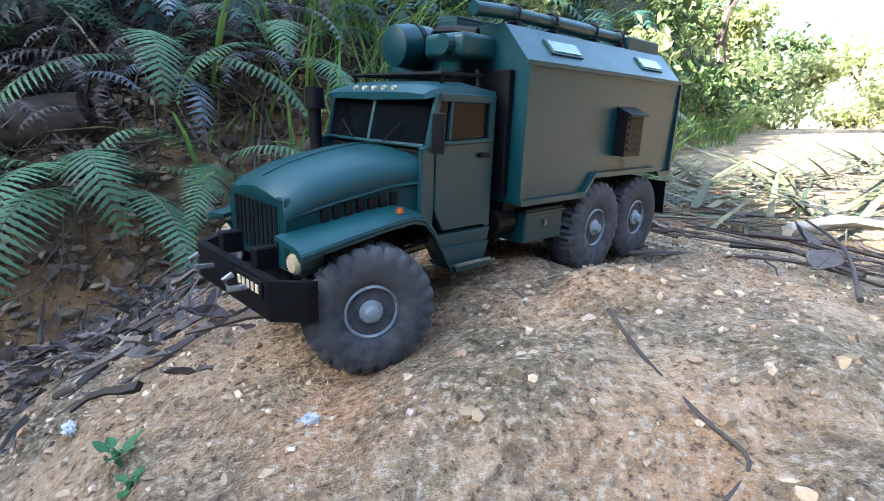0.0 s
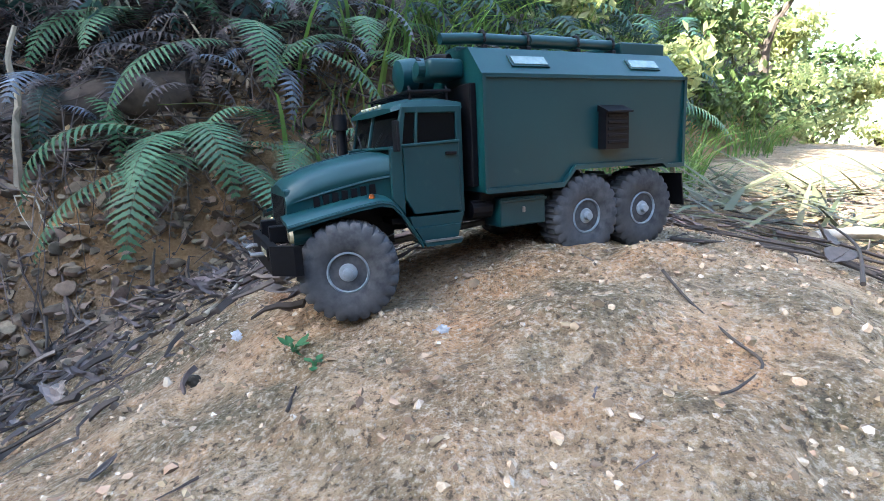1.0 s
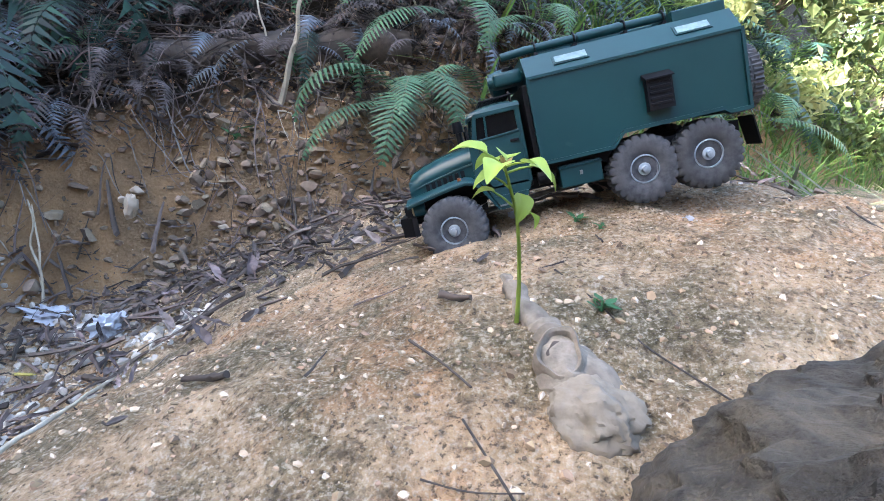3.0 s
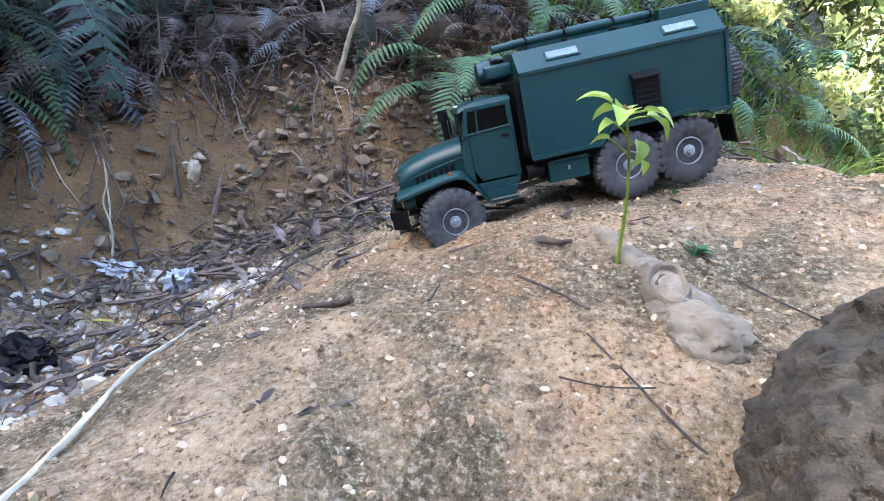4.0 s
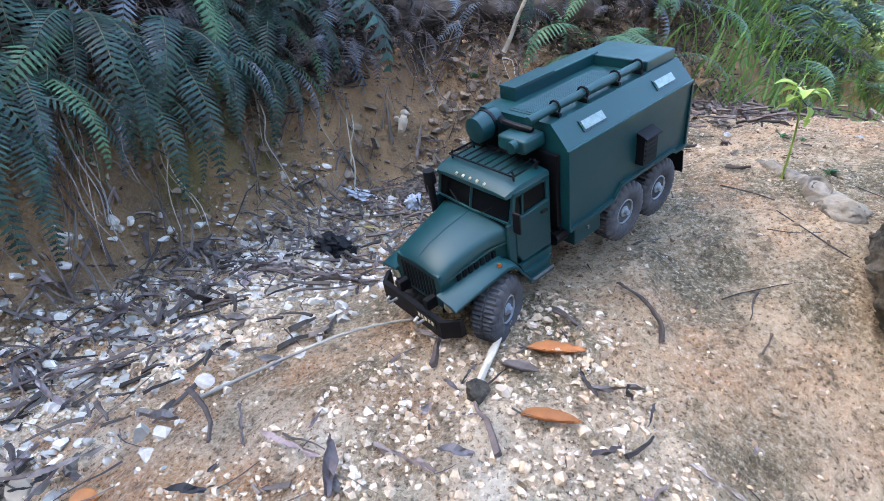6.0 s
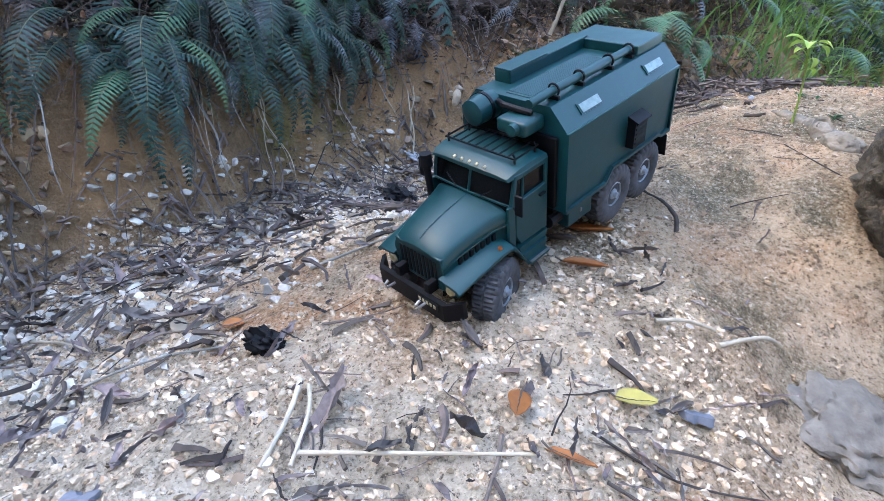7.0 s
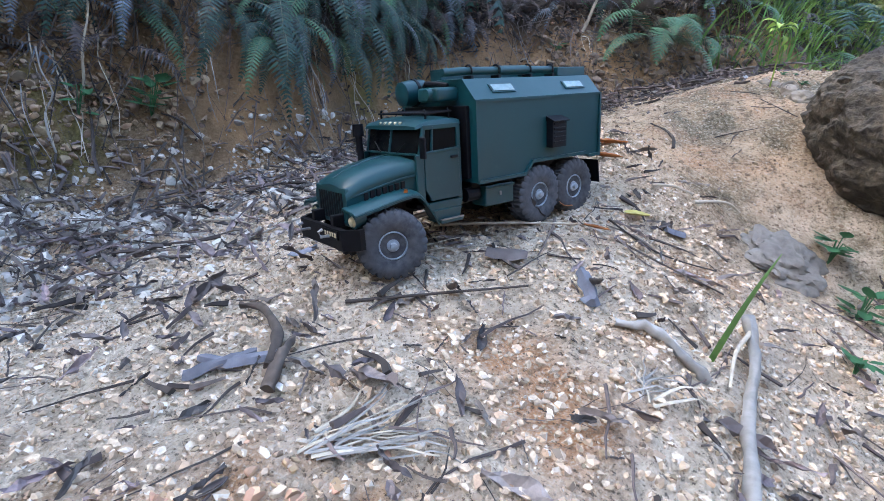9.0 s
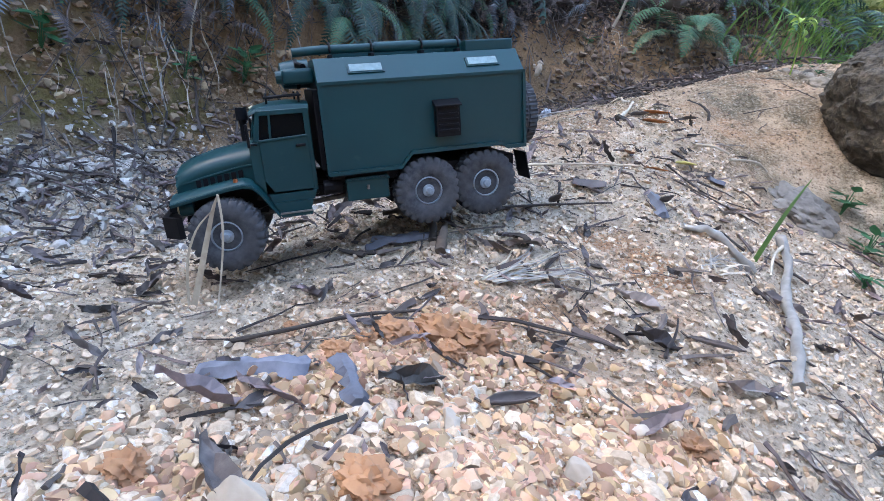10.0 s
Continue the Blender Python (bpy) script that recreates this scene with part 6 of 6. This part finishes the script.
# a single long grass blade and a dry stalk near the track's end
for nm, pts, w, mat, lab in (("grass_blade", ((-0.285, -0.86, 0.0), (-0.280, -0.852, 0.045), (-0.272, -0.838, 0.09), (-0.262, -0.82, 0.125)), 0.0030, GRASS, "single long green grass blade standing in gravel"),
                             ("dry_grass", ((-0.833, -1.285, 0.0), (-0.830, -1.285, 0.06), (-0.826, -1.287, 0.11), (-0.820, -1.290, 0.135)), 0.0035, PALE_WOOD, "pale dry grass stalk standing in stones"),
                             ("dry_grass", ((-0.836, -1.288, 0.0), (-0.845, -1.29, 0.05), (-0.838, -1.292, 0.09), (-0.822, -1.290, 0.12)), 0.0015, PALE_WOOD, "thin dry grass stalk bent over"),
                             ("dry_grass", ((-0.818, -1.292, 0.132), (-0.805, -1.292, 0.10), (-0.795, -1.295, 0.05), (-0.788, -1.30, 0.0)), 0.0012, PALE_WOOD, "thin dry grass stalk bent over")):
    z0 = ground_z(pts[0][0], pts[0][1])
    line = smooth_line([Vector((x, y, z0 + z)) for x, y, z in pts], 4)
    n = len(line)
    rings = []
    for i, p in enumerate(line):
        k = w * (1 - (i / (n - 1)) ** 2) + 0.0004
        rings.append([p + Vector((k, 0.15 * k, 0)), p + Vector((0, 0.0006, 0.0004)), p - Vector((k, 0.15 * k, 0)), p - Vector((0, 0.0006, 0))])
    tagged(part(nm, add_loft(bmesh.new(), rings), mat, smooth=True), lab, "grass")

# fallen log on the bank
a, b = Vector((-1.16, 0.745, 0.0)), Vector((-0.60, 0.925, 0.0))
a.z, b.z = ground_z(a.x, a.y) + 0.012, ground_z(b.x, b.y) + 0.015
line = [a.lerp(b, i / 14) + Vector((0, 0, 0.006 * math.sin(i * 1.3))) for i in range(15)]
bm = tube(line, [0.043 + 0.005 * math.sin(i * 2.1) for i in range(15)], 20)
for v in bm.verts:
    v.co += Vector((0, noise.noise(v.co * 40), noise.noise(v.co * 40 + Vector((3, 3, 3))))) * 0.006
tagged(part("fallen_log", bm, BARK, smooth=True), "rotten fallen log lying across the bank", "log")
ob = lumpy("hanging_clod", (-1.01, 0.545, ground_z(-1.01, 0.545) + 0.02), (0.012, 0.014, 0.026), 77, STONE, 3, 0.3, 2.2)
tagged(ob, "pale stone stuck in the bank edge", "stone")


# -- grass on the crest behind the truck, cut leaves on the track, far trees --
def blades(name, n, area, length, width, mat, label, seed, lie=False):
    r = np.random.default_rng(seed)
    out = []
    for _ in range(n):
        for _try in range(50):
            x, y = r.uniform(area[0], area[1]), r.uniform(area[2], area[3])
            d = float(bank_distance(np.array([x]), np.array([y]))[0])
            if lie or d > -0.12 + 0.1 * math.sin(x * 7):
                break
        ln = length * r.uniform(0.5, 1.2)
        a = r.uniform(0, 6.28) if not lie else r.normal(0.1, 0.95) + (3.14 if r.random() < 0.4 else 0)
        el = r.uniform(0.9, 1.5) if not lie else r.uniform(-0.02, 0.45)
        z = ground_z(x, y) + (r.uniform(0.0, 0.05) if lie else -0.01)
        p = np.array([x, y, z])
        V, F = [], []
        side = np.array([-math.sin(a), math.cos(a), 0.0]) * width * r.uniform(0.6, 1.2)
        for i in range(5):
            k = 1 - (i / 4) ** 2
            V += [p + side * k, p - side * k * 0.98 + np.array([0, 0, 0.001])]
            p = p + np.array([math.cos(a) * math.cos(el), math.sin(a) * math.cos(el), math.sin(el)]) * ln / 4
            el -= r.uniform(0.15, 0.5) if not lie else r.uniform(0.0, 0.10)
            if lie:
                p[2] = max(p[2], ground_z(p[0], p[1]) + 0.003)
        for i in range(4):
            F.append((2 * i, 2 * i + 1, 2 * i + 3, 2 * i + 2))
        out.append((V, F))
    return joined(name, out, mat, label, "grass")


blades("crest_grass", 2600, (-0.45, 2.4, 0.9, 4.2), 0.30, 0.0040, GRASS, "tall fresh grass on the bank behind the crest", 51)
blades("bank_grass", 500, (-0.35, 0.8, 0.95, 2.2), 0.30, 0.0035, GRASS, "fresh grass spilling over the bank", 52)
CUT = island_vary(leafy("cut_leaves", (0.095, 0.120, 0.055), (0.110, 0.095, 0.060), rough=0.6), 0.4, 1.7, 0.04)
blades("cut_leaf_pile", 260, (0.45, 1.55, 0.95, 1.75), 0.42, 0.008, CUT, "pile of cut strap leaves fallen on the track", 53, lie=True)
stick("cut_branch", [(0.62, 0.93, 0.02), (0.75, 0.95, 0.03), (0.92, 0.93, 0.02)], 0.012, 0.010, GREY_WOOD, "pale cut branch on the track", "branch")
stick("cut_twig", [(0.18, 0.50, 0.004), (0.32, 0.47, 0.008), (0.46, 0.50, 0.012), (0.58, 0.56, 0.01)], 0.0022, 0.0012, DARK_WOOD, "long dark twig on the track")
stick("cut_twig", [(0.30, 0.36, 0.004), (0.36, 0.46, 0.03), (0.40, 0.57, 0.06)], 0.0022, 0.0012, DARK_WOOD, "dark twig propped up on the track")
one_leaf("grey_leaf", 0.37, 0.52, 0.06, 0.035, 70, GREY_LEAF, "broad dull green-brown dead leaf propped on a twig", 0.3, 0.6, 0.03, 0.7, 91, group="dead leaves")
one_leaf("grey_leaf", 0.33, 0.45, 0.05, 0.03, 40, GREY_LEAF, "broad brown dead leaf on the track", 0.3, 0.6, 0.008, 0.2, 92, group="dead leaves")
r = np.random.default_rng(77)
extra = [twig_piece(r.uniform(0.25, 1.4), r.uniform(0.45, 1.7), r.uniform(0.08, 0.4), r.uniform(0.001, 0.004), r.uniform(0, 6.28), r, r.uniform(0, 0.03)) for _ in range(140)]
joined("brush_twigs", extra, TWIG, "broken brushwood scattered on the track", "twigs")

def tree(x, y, h, spread, leaves, size, mat, label, seed, lean=(0, 0), bush=False):
    r = random.Random(seed)
    z = ground_z(x, y)
    T = thing("tree" if not bush else "bush", label, "tree" if not bush else "bush", pose(x, y, z - 0.05), "far trees")
    bm = bmesh.new()
    top = Vector((lean[0], lean[1], h * (0.75 if not bush else 0.45)))
    trunk = [Vector((0, 0, 0)).lerp(top, i / 6) + Vector((r.uniform(-1, 1), r.uniform(-1, 1), 0)) * 0.03 * h * (i > 0) for i in range(7)]
    add_tube(bm, trunk, [0.028 * h * (1 - 0.11 * i) for i in range(7)], 7)
    tips = []
    for i in range(9 if not bush else 7):
        b0 = trunk[r.randint(2 if not bush else 0, 6)]
        a, el = r.uniform(0, 6.28), r.uniform(0.1, 1.1)
        ln = spread * r.uniform(0.5, 1.0)
        t = b0 + Vector((math.cos(a) * math.cos(el), math.sin(a) * math.cos(el), math.sin(el))) * ln
        m = b0.lerp(t, 0.5) + Vector((0, 0, 0.08 * ln))
        add_tube(bm, [b0, m, t], [0.010 * h, 0.006 * h, 0.002 * h], 5)
        tips += [m, t, b0.lerp(t, 0.75)]
    part("trunk", bm, BARK, T, smooth=True)
    pr = np.random.default_rng(seed)
    V, F = [], []
    c = np.array([tuple(p) for p in tips])
    P = c[pr.integers(len(c), size=leaves)] + pr.normal(0, spread * 0.20, (leaves, 3)) * np.array([1, 1, 0.8])
    for k, p in enumerate(P):
        m = turn(pr.uniform(-1.2, 1.2), pr.uniform(-1.2, 1.2), pr.uniform(0, 6.28))
        s = size * pr.uniform(0.6, 1.3)
        q = np.array([(0, 0, 0), (0.5, 0.28, 0.06), (1, 0, -0.05), (0.5, -0.28, 0.06)]) * s
        V.append(q @ m.T + p)
        F.append((4 * k, 4 * k + 1, 4 * k + 2, 4 * k + 3))
    mesh_of("crown", np.concatenate(V), F, mat, False, T)
    return T


tr = random.Random(9)
for i in range(17):
    a = math.radians(18 + i * 3.2 + tr.uniform(-1.2, 1.2))
    dist = tr.uniform(9.5, 17)
    h = dist * tr.uniform(0.10, 0.18)
    # every fourth crown takes the shade-coloured leaves
    tree(math.sin(a) * dist, math.cos(a) * dist, h, h * 0.5, 1500, 0.05 * h + 0.04, TREE_LEAF if i % 4 else TREE_SHADED, "sunlit yellow-green tree at the edge of the clearing", 100 + i)
for i in range(16):
    a = math.radians(14 + i * 3.4 + tr.uniform(-1.5, 1.5))
    dist = tr.uniform(6.0, 9.0)
    h = tr.uniform(0.6, 1.2)
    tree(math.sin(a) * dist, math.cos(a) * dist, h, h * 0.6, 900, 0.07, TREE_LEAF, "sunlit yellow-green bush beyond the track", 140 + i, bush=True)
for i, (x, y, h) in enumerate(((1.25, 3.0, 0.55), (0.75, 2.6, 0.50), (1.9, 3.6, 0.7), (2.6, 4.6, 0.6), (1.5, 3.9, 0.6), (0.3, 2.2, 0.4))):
    tree(x, y, h, h * 0.55, 900, 0.05, TREE_LEAF if i % 2 else TREE_SHADED, "leafy green bush beside the track", 170 + i, bush=True)
tree(2.35, 4.9, 1.75, 0.55, 700, 0.08, TREE_SHADED, "tree with shade-coloured leaves leaning over the track", 190, (0.25, -0.2))
tree(0.9, 3.5, 1.1, 0.8, 1400, 0.10, TREE_SHADED, "tree with shade-coloured leaves on the bank", 191, (0.1, -0.1))




# ---- what moves ----
TRUCK_ROWS = [
    (0.0, 0.000, 0.431, 0.221, -3.0, -0.2, -136.7),
    (0.5, -0.036, 0.420, 0.214, 1.1, 1.4, -144.1),
    (1.0, -0.070, 0.402, 0.205, 5.5, 4.2, -150.5),
    (1.5, -0.093, 0.381, 0.202, 5.9, 5.7, -150.8),
    (2.0, -0.135, 0.358, 0.186, 5.5, 14.9, -159.7),
    (3.5, -0.255, 0.321, 0.125, 5.4, 24.9, -169.5),
    (4.0, -0.315, 0.275, 0.096, 2.2, 25.4, -163.9),
    (4.5, -0.424, 0.135, 0.031, -0.2, 22.0, -153.6),
    (5.0, -0.496, 0.004, -0.011, 9.0, 21.0, -147.3),
    (5.5, -0.536, -0.106, -0.029, 6.7, 24.0, -133.6),
    (7.0, -0.580, -0.418, -0.124, 2.6, 24.8, -113.8),
    (7.5, -0.584, -0.498, -0.149, 6.5, 23.7, -110.9),
    (8.0, -0.584, -0.619, -0.179, 12.3, 13.8, -105.5),
    (8.5, -0.590, -0.683, -0.205, 12.5, 10.9, -106.4),
    (9.0, -0.632, -0.793, -0.241, 14.5, 11.5, -117.7),
    (9.5, -0.704, -0.947, -0.292, 15.8, 20.4, -136.3),
    (10.0, -0.789, -1.120, -0.346, 8.7, 18.6, -137.4),
]
STEER_ROWS = [(0, -20), (1, -20), (2, -20), (3, -8), (3.5, 2), (4.2, 16), (5.5, 20), (7, 18), (7.6, 6), (8.3, -20), (9.5, -22), (10, -8)]


def between(rows, t, k):
    ts = [r[0] for r in rows]
    return float(np.interp(t, ts, [r[k] for r in rows]))


def motions():
    walk(truck, [(t, pose(*p)) for t, *p in TRUCK_ROWS])
    steps = [i * 0.1 for i in range(101)]
    gone, last, dist = [], None, 0.0
    for t in steps:
        here = Vector([between(TRUCK_ROWS, t, k) for k in (1, 2, 3)])
        dist += (here - last).length if last else 0.0
        last = here
        gone.append(dist)
    for w, x, y, z, side, front in truck_wheels:
        rows = []
        for t, d in zip(steps, gone):
            turn = math.degrees(d / RADIUS)
            steer = between(STEER_ROWS, t, 1) if front else 0.0
            pin = 0.034 if front else abs(y)
            m = pose(x, pin * side, z, 0, 0, steer) @ pose(0, (abs(y) - pin) * side, 0, 0, turn, 0)
            if side < 0:
                m = pose(x, pin * side, z, 0, 0, steer) @ pose(0, (abs(y) - pin) * side, 0, 0, 0, 180) @ pose(0, 0, 0, 0, -turn, 0)
            rows.append((t, m))
        walk(w, rows)


motions()
